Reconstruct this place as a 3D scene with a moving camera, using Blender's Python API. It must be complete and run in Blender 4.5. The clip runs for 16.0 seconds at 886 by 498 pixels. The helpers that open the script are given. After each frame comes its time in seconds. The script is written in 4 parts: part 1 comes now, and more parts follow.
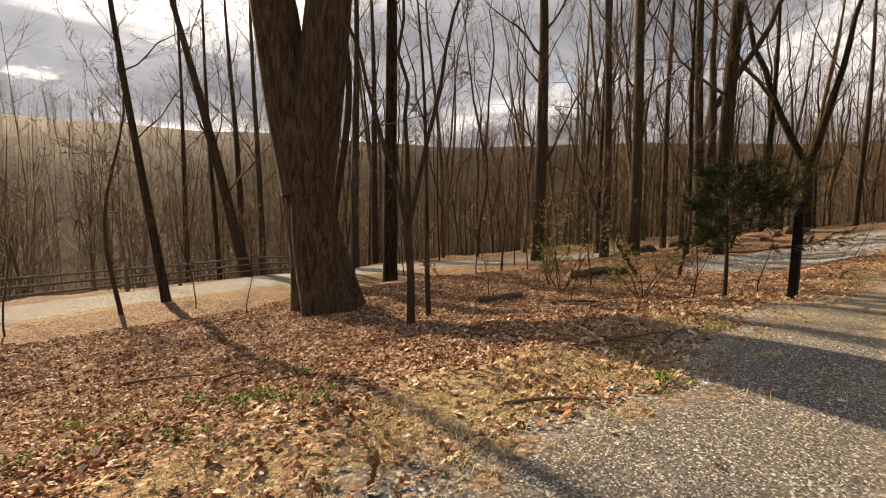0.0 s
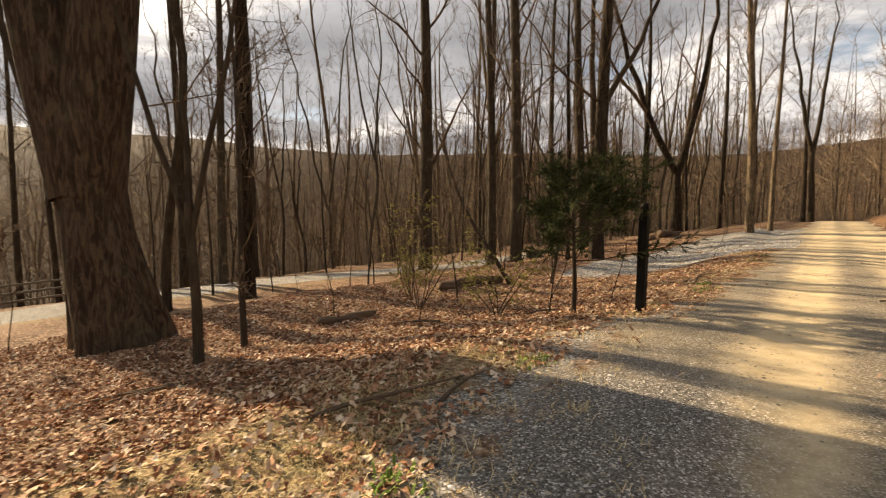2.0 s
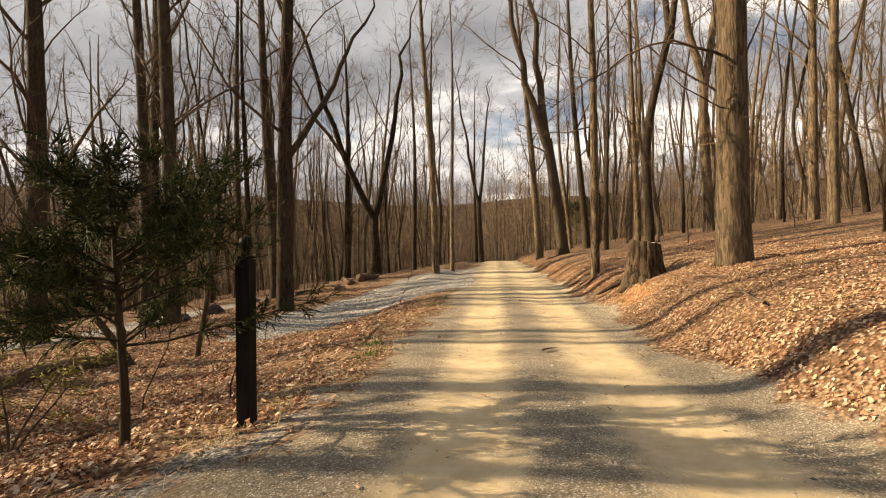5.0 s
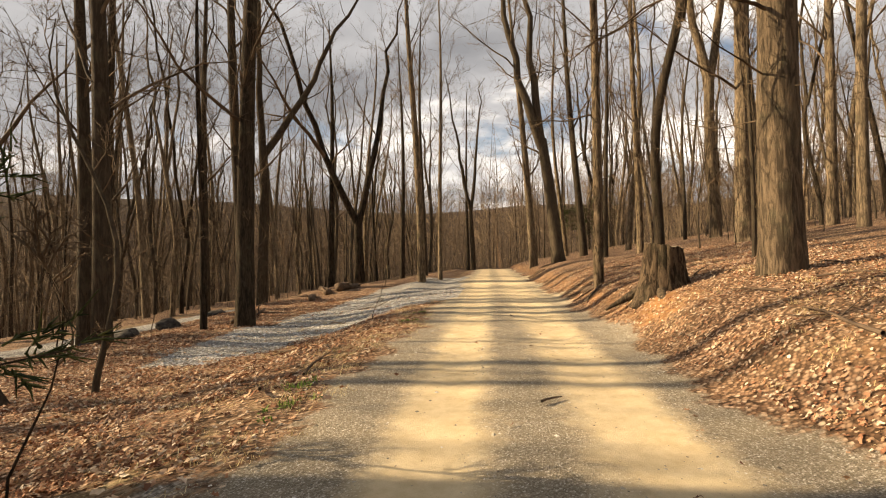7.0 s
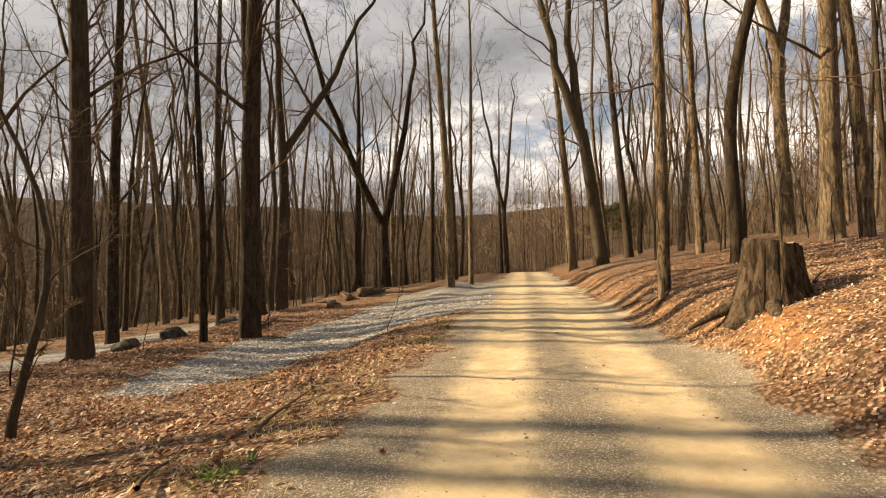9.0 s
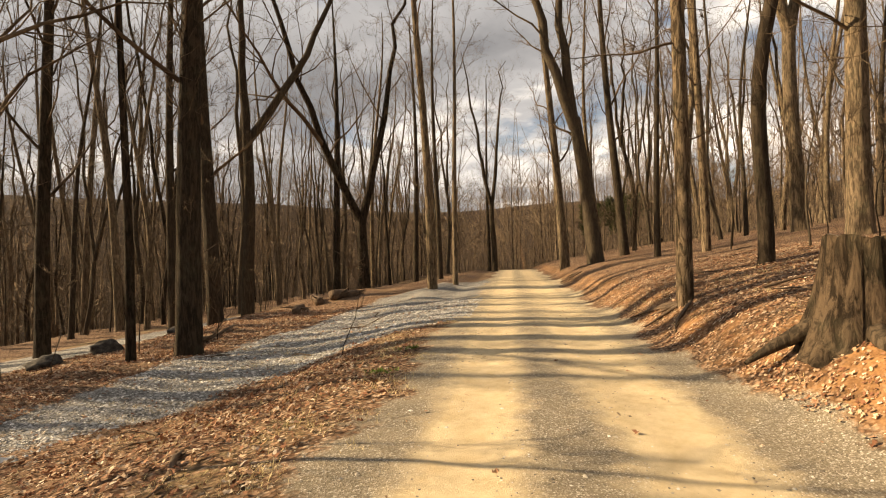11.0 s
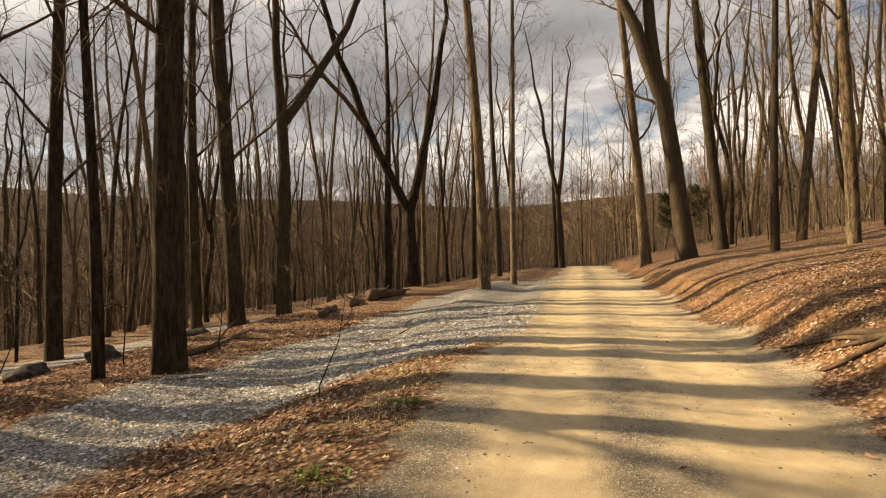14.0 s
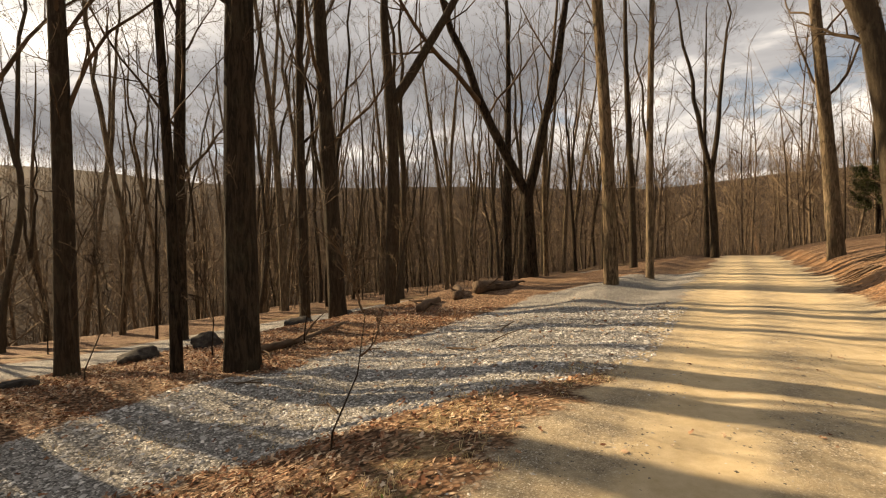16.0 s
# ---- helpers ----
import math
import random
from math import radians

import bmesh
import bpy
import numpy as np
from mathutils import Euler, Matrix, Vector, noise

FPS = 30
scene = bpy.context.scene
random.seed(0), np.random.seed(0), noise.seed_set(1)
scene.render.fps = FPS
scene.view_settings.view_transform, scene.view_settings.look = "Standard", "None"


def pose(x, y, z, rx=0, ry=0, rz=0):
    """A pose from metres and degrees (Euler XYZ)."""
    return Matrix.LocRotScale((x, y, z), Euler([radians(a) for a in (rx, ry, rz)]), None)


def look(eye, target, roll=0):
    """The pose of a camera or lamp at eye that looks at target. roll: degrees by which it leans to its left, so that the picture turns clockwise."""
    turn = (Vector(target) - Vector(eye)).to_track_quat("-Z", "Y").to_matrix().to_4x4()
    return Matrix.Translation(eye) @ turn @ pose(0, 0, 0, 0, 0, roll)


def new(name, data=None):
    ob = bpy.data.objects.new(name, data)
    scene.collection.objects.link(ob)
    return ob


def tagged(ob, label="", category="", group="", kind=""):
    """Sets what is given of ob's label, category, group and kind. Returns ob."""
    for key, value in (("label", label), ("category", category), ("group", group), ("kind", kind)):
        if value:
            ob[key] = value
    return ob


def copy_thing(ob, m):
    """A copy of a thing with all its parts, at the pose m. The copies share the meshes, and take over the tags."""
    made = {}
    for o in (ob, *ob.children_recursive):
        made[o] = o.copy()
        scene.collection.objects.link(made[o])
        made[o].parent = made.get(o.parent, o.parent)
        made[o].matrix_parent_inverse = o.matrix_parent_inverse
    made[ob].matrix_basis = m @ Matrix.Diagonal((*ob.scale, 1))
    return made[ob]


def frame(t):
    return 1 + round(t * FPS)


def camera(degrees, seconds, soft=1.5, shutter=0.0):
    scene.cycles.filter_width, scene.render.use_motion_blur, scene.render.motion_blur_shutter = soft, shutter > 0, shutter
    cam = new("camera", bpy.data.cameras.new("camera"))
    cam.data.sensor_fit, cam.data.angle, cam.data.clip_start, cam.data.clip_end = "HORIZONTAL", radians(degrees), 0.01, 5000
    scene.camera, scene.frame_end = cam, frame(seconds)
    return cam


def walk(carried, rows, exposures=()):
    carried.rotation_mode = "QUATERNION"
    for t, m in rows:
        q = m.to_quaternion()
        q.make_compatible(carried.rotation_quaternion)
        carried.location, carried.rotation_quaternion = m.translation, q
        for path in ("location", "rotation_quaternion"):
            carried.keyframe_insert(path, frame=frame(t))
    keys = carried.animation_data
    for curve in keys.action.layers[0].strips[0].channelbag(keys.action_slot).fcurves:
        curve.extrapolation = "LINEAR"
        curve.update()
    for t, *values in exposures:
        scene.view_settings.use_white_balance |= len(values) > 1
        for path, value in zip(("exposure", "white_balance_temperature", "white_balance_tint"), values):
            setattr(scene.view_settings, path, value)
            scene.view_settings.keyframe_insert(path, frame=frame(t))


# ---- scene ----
cam = camera(86.2, 16.0, soft=1.1, shutter=0.1)
PATH = [
    (0, (0.218, 0.181, 1.516), (0.252, 2.17, 1.311), 0.1),
    (0.5, (0.624, 0.558, 1.507), (0.575, 2.546, 1.293), 0.2),
    (1, (0.951, 0.906, 1.519), (0.876, 2.891, 1.293), 0.3),
    (1.5, (1.345, 1.257, 1.487), (1.396, 3.244, 1.268), 0.1),
    (2, (1.87, 1.571, 1.447), (2.266, 3.524, 1.274), -0.2),
    (2.5, (2.374, 1.955, 1.41), (3.289, 3.731, 1.309), -0.9),
    (3, (2.84, 2.214, 1.416), (4.08, 3.782, 1.369), -1.0),
    (3.5, (3.166, 2.619, 1.423), (4.529, 4.082, 1.409), -1.0),
    (4, (3.603, 2.977, 1.4), (5.007, 4.402, 1.404), -1.0),
    (6.5, (5.806, 4.617, 1.325), (7.202, 6.049, 1.339), -0.8),
    (7, (6.293, 4.921, 1.302), (7.713, 6.329, 1.342), -0.8),
    (7.5, (6.708, 5.328, 1.302), (8.113, 6.749, 1.359), -0.9),
    (8, (7.163, 5.7, 1.284), (8.543, 7.145, 1.36), -0.9),
    (8.5, (7.574, 6.043, 1.312), (8.924, 7.517, 1.385), -1.0),
    (9, (7.979, 6.421, 1.293), (9.297, 7.924, 1.347), -1.0),
    (11.5, (10.161, 8.16, 1.411), (11.518, 9.629, 1.449), -1.3),
    (12, (10.623, 8.518, 1.374), (11.838, 10.107, 1.362), -1.3),
    (12.5, (11.07, 8.864, 1.389), (12.277, 10.458, 1.387), -1.3),
    (13, (11.513, 9.189, 1.368), (12.743, 10.765, 1.38), -1.3),
    (13.5, (11.934, 9.54, 1.379), (13.133, 11.14, 1.412), -1.4),
    (14, (12.304, 9.972, 1.361), (13.44, 11.618, 1.387), -1.2),
    (14.5, (12.717, 10.383, 1.367), (13.756, 12.092, 1.38), -1.2),
    (15, (13.152, 10.739, 1.384), (14.102, 12.499, 1.38), -1.2),
    (15.5, (13.594, 11.124, 1.411), (14.448, 12.933, 1.391), -1.1),
    (16, (13.989, 11.454, 1.448), (14.634, 13.347, 1.422), -0.9),
]
walk(cam, [(t, look(eye, target, roll)) for t, eye, target, roll in PATH],
     exposures=((0.0, 1.28, 6900, 13), (1.5, 1.35, 7000, 12), (3.0, 1.46, 7100, 12), (4.2, 1.38, 7000, 11), (8.0, 1.40, 7100, 11), (9.5, 1.38, 7200, 12), (12.5, 1.27, 7400, 11), (16.0, 1.2, 7300, 12)))

# ---- light ----
# The drive runs along RUN; SIDE points to the downhill side, where the low sun stands.
RUN, SIDE = (0.775, 0.632), (-0.632, 0.775)
SUN_ELEVATION = 25.0
to_sun = Vector((-0.632, 0.775, 0.0)).normalized() * math.cos(radians(SUN_ELEVATION)) + Vector((0, 0, math.sin(radians(SUN_ELEVATION))))
sun = new("sun", bpy.data.lights.new("sun", "SUN"))
sun.data.energy, sun.data.angle, sun.data.color = 5.0, radians(0.5), (1.0, 0.81, 0.56)
sun.matrix_world = look(to_sun * 100, (0, 0, 0))

world = bpy.data.worlds.new("sky")
scene.world = world
world.use_nodes = True
wn, wl = world.node_tree.nodes, world.node_tree.links
wn.clear()


def wnode(kind, **values):
    n = wn.new(kind)
    for key, value in values.items():
        n.inputs[key].default_value = value
    return n


sky = wn.new("ShaderNodeTexSky")
sky.sky_type, sky.sun_disc = "NISHITA", False
sky.sun_elevation, sky.sun_rotation = radians(SUN_ELEVATION), math.atan2(to_sun.x, to_sun.y)
clear = wnode("ShaderNodeBackground", Strength=0.05)
cover = wnode("ShaderNodeBackground", Strength=0.39)
wl.new(sky.outputs[0], clear.inputs[0])
coord = wn.new("ShaderNodeTexCoord")
split = wn.new("ShaderNodeSeparateXYZ")
wl.new(coord.outputs["Generated"], split.inputs[0])
lift = wn.new("ShaderNodeMath")
lift.operation = "MAXIMUM"
lift.inputs[1].default_value = 0.0
wl.new(split.outputs[2], lift.inputs[0])
add = wn.new("ShaderNodeMath")
add.inputs[1].default_value = 0.16
wl.new(lift.outputs[0], add.inputs[0])
flat = wn.new("ShaderNodeCombineXYZ")
for axis in (0, 1):
    div = wn.new("ShaderNodeMath")
    div.operation = "DIVIDE"
    wl.new(split.outputs[axis], div.inputs[0])
    wl.new(add.outputs[0], div.inputs[1])
    wl.new(div.outputs[0], flat.inputs[axis])
decks = []
for scale, detail, offset in ((1.1, 7.0, 3.1), (0.75, 6.0, 11.7)):
    shift = wn.new("ShaderNodeVectorMath")
    shift.inputs[1].default_value = (offset, offset * 0.7, 0.0)
    wl.new(flat.outputs[0], shift.inputs[0])
    n = wnode("ShaderNodeTexNoise", Scale=scale, Detail=detail, Roughness=0.55, Distortion=0.35)
    wl.new(shift.outputs[0], n.inputs["Vector"])
    decks.append(n)
gaps = wn.new("ShaderNodeValToRGB")
gaps.color_ramp.elements[0].position, gaps.color_ramp.elements[1].position = 0.32, 0.41
wl.new(decks[0].outputs[0], gaps.inputs[0])
tones = wn.new("ShaderNodeValToRGB")
ramp = tones.color_ramp
ramp.elements[0].position, ramp.elements[0].color = 0.37, (1.95, 1.87, 1.75, 1)
ramp.elements[1].position, ramp.elements[1].color = 0.66, (0.33, 0.34, 0.37, 1)
ramp.elements.new(0.5).color = (0.62, 0.63, 0.66, 1)
wl.new(decks[1].outputs[0], tones.inputs[0])
wl.new(tones.outputs[0], cover.inputs[0])
blend = wn.new("ShaderNodeMixShader")
thin = wn.new("ShaderNodeMapRange")
thin.interpolation_type = "SMOOTHSTEP"
for key, value in (("From Min", 0.42), ("From Max", 0.80), ("To Min", 1.0), ("To Max", 0.25)):
    thin.inputs[key].default_value = value
wl.new(split.outputs[2], thin.inputs["Value"])
veil = wn.new("ShaderNodeMath")
veil.operation = "MULTIPLY"
wl.new(gaps.outputs[0], veil.inputs[0])
wl.new(thin.outputs["Result"], veil.inputs[1])
wl.new(veil.outputs[0], blend.inputs[0])
wl.new(clear.outputs[0], blend.inputs[1])
wl.new(cover.outputs[0], blend.inputs[2])
out = wn.new("ShaderNodeOutputWorld")
wl.new(blend.outputs[0], out.inputs[0])

# ---- materials ----


class Mat:
    """A small builder for node materials."""

    def __init__(self, name, rough=0.85):
        self.m = bpy.data.materials.new(name)
        self.m.use_nodes = True
        self.t = self.m.node_tree
        self.bsdf = self.t.nodes["Principled BSDF"]
        self.bsdf.inputs["Roughness"].default_value = rough
        self.bsdf.inputs["Specular IOR Level"].default_value = 0.06
        self.place = self.t.nodes.new("ShaderNodeNewGeometry").outputs["Position"]

    def link(self, a, b):
        self.t.links.new(a, b)

    def noise(self, scale, detail=5.0, rough=0.6, stretch=None, space=None, distortion=0.0):
        n = self.t.nodes.new("ShaderNodeTexNoise")
        n.inputs["Scale"].default_value, n.inputs["Detail"].default_value = scale, detail
        n.inputs["Roughness"].default_value, n.inputs["Distortion"].default_value = rough, distortion
        source = space or self.place
        if stretch:
            mp = self.t.nodes.new("ShaderNodeMapping")
            mp.inputs["Scale"].default_value = stretch
            self.link(source, mp.inputs[0])
            source = mp.outputs[0]
        self.link(source, n.inputs["Vector"])
        return n.outputs[0]

    def cells(self, scale, stretch=None, space=None):
        n = self.t.nodes.new("ShaderNodeTexVoronoi")
        n.inputs["Scale"].default_value = scale
        source = space or self.place
        if stretch:
            mp = self.t.nodes.new("ShaderNodeMapping")
            mp.inputs["Scale"].default_value = stretch
            self.link(source, mp.inputs[0])
            source = mp.outputs[0]
        self.link(source, n.inputs["Vector"])
        return n

    def ramp(self, value, *stops):
        n = self.t.nodes.new("ShaderNodeValToRGB")
        els = n.color_ramp.elements
        for k, (pos, col) in enumerate(stops):
            e = els[k] if k < 2 else els.new(pos)
            e.position = pos
        for e, (pos, col) in zip(sorted(els, key=lambda q: q.position), sorted(stops)):
            e.color = (*col, 1) if isinstance(col, tuple) else (col, col, col, 1)
        self.link(value, n.inputs[0])
        return n.outputs[0]

    def mix(self, fac, a, b, mode="MIX"):
        n = self.t.nodes.new("ShaderNodeMix")
        n.data_type, n.blend_type = "RGBA", mode
        for value, socket in ((fac, n.inputs[0]), (a, n.inputs[6]), (b, n.inputs[7])):
            if isinstance(value, (int, float)):
                socket.default_value = value
            elif isinstance(value, tuple):
                socket.default_value = (*value, 1)
            else:
                self.link(value, socket)
        return n.outputs[2]

    def math(self, op, a, b=0.0):
        n = self.t.nodes.new("ShaderNodeMath")
        n.operation = op
        for value, socket in ((a, n.inputs[0]), (b, n.inputs[1])):
            if isinstance(value, (int, float)):
                socket.default_value = value
            else:
                self.link(value, socket)
        return n.outputs[0]

    def bump(self, height, distance=0.01, strength=0.7):
        n = self.t.nodes.new("ShaderNodeBump")
        n.inputs["Distance"].default_value, n.inputs["Strength"].default_value = distance, strength
        self.link(height, n.inputs["Height"])
        self.link(n.outputs[0], self.bsdf.inputs["Normal"])

    def island(self):
        return self.t.nodes.new("ShaderNodeNewGeometry").outputs["Random Per Island"]

    def each(self):
        return self.t.nodes.new("ShaderNodeObjectInfo").outputs["Random"]

    def local(self):
        return self.t.nodes.new("ShaderNodeTexCoord").outputs["Object"]

    def attr(self, name):
        n = self.t.nodes.new("ShaderNodeAttribute")
        n.attribute_name = name
        return n

    def done(self, colour):
        if isinstance(colour, tuple):
            self.bsdf.inputs["Base Color"].default_value = (*colour, 1)
        else:
            self.link(colour, self.bsdf.inputs["Base Color"])
        return self.m


def bark(name, dark, light, moss=0.0, ridge=1.0):
    m = Mat(name, 0.92)
    loc = m.local()
    long = m.noise(12.0, 8.0, 0.7, (1, 1, 0.17), loc, 0.8)
    fine = m.noise(38.0, 4.0, 0.6, (1, 1, 0.3), loc)
    big = m.noise(0.9, 3.0, 0.5, None, loc)
    col = m.ramp(long, (0.44, dark), (0.57, light))
    col = m.mix(m.math("MULTIPLY", fine, 0.5), col, tuple(c * 0.55 for c in dark))
    col = m.mix(m.ramp(big, (0.45, 0.0), (0.7, 0.3)), col, tuple(0.5 * (a + b) * s for a, b, s in zip(dark, light, (1.1, 1.15, 1.1))))
    if moss:
        col = m.mix(m.ramp(m.noise(2.3, 4.0, 0.6, None, loc), (0.52, 0.0), (0.68, moss)), col, (0.16, 0.17, 0.10))
    col = m.mix(m.each(), col, m.mix(0.25, col, (0.20, 0.16, 0.11)))
    m.bump(m.math("ADD", m.math("MULTIPLY", long, 1.0), m.math("MULTIPLY", fine, 0.35)), 0.05 * ridge, 0.9)
    return m.done(col)


# Backlight is put into the first bark's dark colour, sunlight into the second's.
BARK = bark("backlit_furrowed_bark", (0.011, 0.0078, 0.0054), (0.060, 0.043, 0.028), 0.10)
BARK_PALE = bark("sunlit_pale_bark", (0.038, 0.026, 0.016), (0.25, 0.183, 0.115), 0.2, 1.2)
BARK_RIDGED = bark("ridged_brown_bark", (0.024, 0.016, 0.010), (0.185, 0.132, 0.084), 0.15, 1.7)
BARK_OAK = bark("deep_oak_bark", (0.024, 0.016, 0.011), (0.125, 0.086, 0.056), 0.15, 1.5)


def twig_material(name, dark, light):
    m = Mat(name, 0.85)
    col = m.ramp(m.noise(1.4, 3.0), (0.35, dark), (0.65, light))
    return m.done(m.mix(m.math("MULTIPLY", m.each(), 0.4), col, (0.13, 0.09, 0.056)))


TWIG = twig_material("twig_bark", (0.028, 0.020, 0.013), (0.15, 0.106, 0.066))
# Lighter copy of the twig bark: sunlight on the far woods, in the colour.
FAR_TWIG = twig_material("sunlit_far_twig_bark", (0.036, 0.027, 0.019), (0.21, 0.153, 0.10))


def ground_material():
    m = Mat("woodland_ground", 0.95)
    where = m.attr("cover")
    sep = m.t.nodes.new("ShaderNodeSeparateColor")
    m.link(where.outputs["Color"], sep.inputs[0])
    dirt, gravel, grass = sep.outputs
    tracks = m.attr("tracks").outputs["Fac"]
    clay = m.attr("clay").outputs["Fac"]
    ragged = m.math("MULTIPLY", m.math("SUBTRACT", m.noise(2.6, 7.0, 0.7), 0.5), 1.5)

    def cut(mask, soft=0.16):
        return m.ramp(m.math("ADD", mask, ragged), (0.5 - soft, 0.0), (0.5 + soft, 1.0))

    # leaf litter
    leaf = m.cells(21.0, (1.0, 1.35, 1.0))
    leaf2 = m.cells(9.0, (1.0, 1.6, 1.0))
    tone = m.t.nodes.new("ShaderNodeSeparateColor")
    m.link(leaf.outputs["Color"], tone.inputs[0])
    litter = m.ramp(tone.outputs[0], (0.0, (0.030, 0.017, 0.011)), (0.25, (0.12, 0.064, 0.037)), (0.58, (0.25, 0.145, 0.085)), (0.85, (0.36, 0.235, 0.15)), (1.0, (0.52, 0.39, 0.27)))
    litter = m.mix(m.ramp(m.noise(0.7, 5.0), (0.4, 0.0), (0.62, 0.7)), litter, m.mix(0.4, litter, (0.22, 0.15, 0.08)))
    litter = m.mix(m.ramp(leaf.outputs["Distance"], (0.3, 0.0), (0.78, 0.75)), litter, (0.040, 0.025, 0.015))
    # dry grass
    blades = m.noise(70.0, 4.0, 0.7)
    straw = m.ramp(blades, (0.36, (0.075, 0.055, 0.028)), (0.5, (0.25, 0.185, 0.095)), (0.66, (0.50, 0.39, 0.22)))
    straw = m.mix(m.ramp(m.noise(9.0, 6.0, 0.7), (0.46, 0.0), (0.6, 0.75)), straw, litter)
    straw = m.mix(m.ramp(m.noise(1.7, 5.0), (0.52, 0.0), (0.72, 0.5)), straw, (0.15, 0.17, 0.055))
    # packed drive
    stone = m.cells(85.0)
    pebble = m.t.nodes.new("ShaderNodeSeparateColor")
    m.link(stone.outputs["Color"], pebble.inputs[0])
    chips = m.ramp(pebble.outputs[0], (0.0, (0.085, 0.074, 0.060)), (0.5, (0.225, 0.197, 0.153)), (0.85, (0.40, 0.355, 0.285)), (1.0, (0.72, 0.67, 0.58)))
    chips = m.mix(m.ramp(stone.outputs["Distance"], (0.2, 0.0), (0.7, 0.6)), chips, (0.16, 0.13, 0.09))
    sand = m.ramp(m.noise(5.0, 8.0, 0.65), (0.3, (0.48, 0.37, 0.215)), (0.7, (0.66, 0.535, 0.34)))
    sand = m.mix(m.ramp(m.noise(160.0, 2.0), (0.55, 0.0), (0.75, 0.35)), sand, (0.24, 0.19, 0.12))
    worn = m.ramp(m.math("ADD", tracks, m.math("MULTIPLY", m.math("SUBTRACT", m.noise(3.0, 6.0, 0.65), 0.5), 1.1)), (0.30, 0.0), (0.85, 1.0))
    chips = m.mix(m.ramp(m.noise(1.1, 5.0), (0.35, 0.25), (0.7, 0.75)), chips, m.mix(0.4, chips, (0.33, 0.26, 0.155)))
    drive = m.mix(worn, chips, sand)
    crushed = m.ramp(pebble.outputs[1], (0.0, (0.035, 0.034, 0.033)), (0.45, (0.105, 0.100, 0.093)), (0.85, (0.235, 0.222, 0.20)), (1.0, (0.66, 0.63, 0.58)))
    drive = m.mix(m.ramp(m.math("ADD", m.attr("stony").outputs["Fac"], m.math("MULTIPLY", ragged, 0.5)), (0.25, 0.0), (0.75, 0.85)), drive, crushed)
    # pale grey stone
    grit = m.cells(40.0)
    gsep = m.t.nodes.new("ShaderNodeSeparateColor")
    m.link(grit.outputs["Color"], gsep.inputs[0])
    rock = m.ramp(gsep.outputs[0], (0.0, (0.09, 0.083, 0.072)), (0.45, (0.30, 0.282, 0.25)), (0.8, (0.50, 0.47, 0.41)), (1.0, (0.74, 0.71, 0.64)))
    rock = m.mix(m.ramp(grit.outputs["Distance"], (0.2, 0.0), (0.7, 0.7)), rock, (0.06, 0.056, 0.05))
    # raw earth of the cut bank
    earth = m.ramp(m.noise(7.0, 7.0, 0.7), (0.3, (0.20, 0.095, 0.037)), (0.7, (0.38, 0.205, 0.088)))

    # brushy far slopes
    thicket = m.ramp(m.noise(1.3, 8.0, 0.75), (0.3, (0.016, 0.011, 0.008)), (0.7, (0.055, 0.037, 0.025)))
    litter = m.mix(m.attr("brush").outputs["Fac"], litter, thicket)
    col = m.mix(cut(grass, 0.22), litter, straw)
    col = m.mix(cut(clay, 0.2), col, earth)
    col = m.mix(cut(gravel, 0.14), col, rock)
    col = m.mix(cut(dirt, 0.10), col, drive)
    hard = m.math("MAXIMUM", cut(gravel, 0.14), cut(dirt, 0.10))
    rough = m.mix(hard, m.mix(0.5, leaf.outputs["Distance"], leaf2.outputs["Distance"]), m.mix(worn, m.mix(0.7, stone.outputs["Distance"], m.noise(60.0, 6.0, 0.75)), m.mix(0.6, m.noise(9.0, 5.0), m.noise(110.0, 4.0, 0.7))))
    m.bump(rough, 0.022, 0.85)
    return m.done(col)


GROUND = ground_material()

# ---- lie of the land ----


def plan(s, d):
    """Metres along the drive and to its downhill side, as x and y."""
    return s * RUN[0] + d * SIDE[0], s * RUN[1] + d * SIDE[1]


def smooth(a, b, v):
    k = np.clip((v - a) / (b - a), 0, 1)
    return k * k * (3 - 2 * k)


ACROSS = np.linspace(-60, 60, 1201)
PROFILE = np.interp(ACROSS, (-60, -11, -4.7, -3.3, -2.65, -2.3, 0, 1.6, 2.8, 4.4, 7, 10.5, 13.2, 17, 23, 28, 36, 60),
                    (8.0, 2.0, 0.98, 0.55, 0.02, -0.08, -0.07, -0.1, -0.25, -0.62, -0.88, -1.0, -1.4, -1.88, -2.4, -3.0, -5.0, -12.0))
PROFILE = np.convolve(np.pad(PROFILE, 3, "edge"), np.ones(7) / 7, "valid")
LANE = np.array([(-17.5, 2), (-16, 9), (-13.4, 15.8), (-10.9, 19.4), (-7.6, 23.4), (-2.2, 26.9), (3.7, 27.6), (8.2, 27.2), (13.1, 31.2), (20.3, 34.7), (30, 40), (42, 46)], float)


def lane_gap(x, y):
    """Distance from the lower lane's middle."""
    best = np.full(np.shape(x), 1e9)
    for (ax, ay), (bx, by) in zip(LANE[:-1], LANE[1:]):
        k = np.clip(((x - ax) * (bx - ax) + (y - ay) * (by - ay)) / ((bx - ax) ** 2 + (by - ay) ** 2), 0, 1)
        best = np.minimum(best, np.hypot(x - ax - k * (bx - ax), y - ay - k * (by - ay)))
    return best


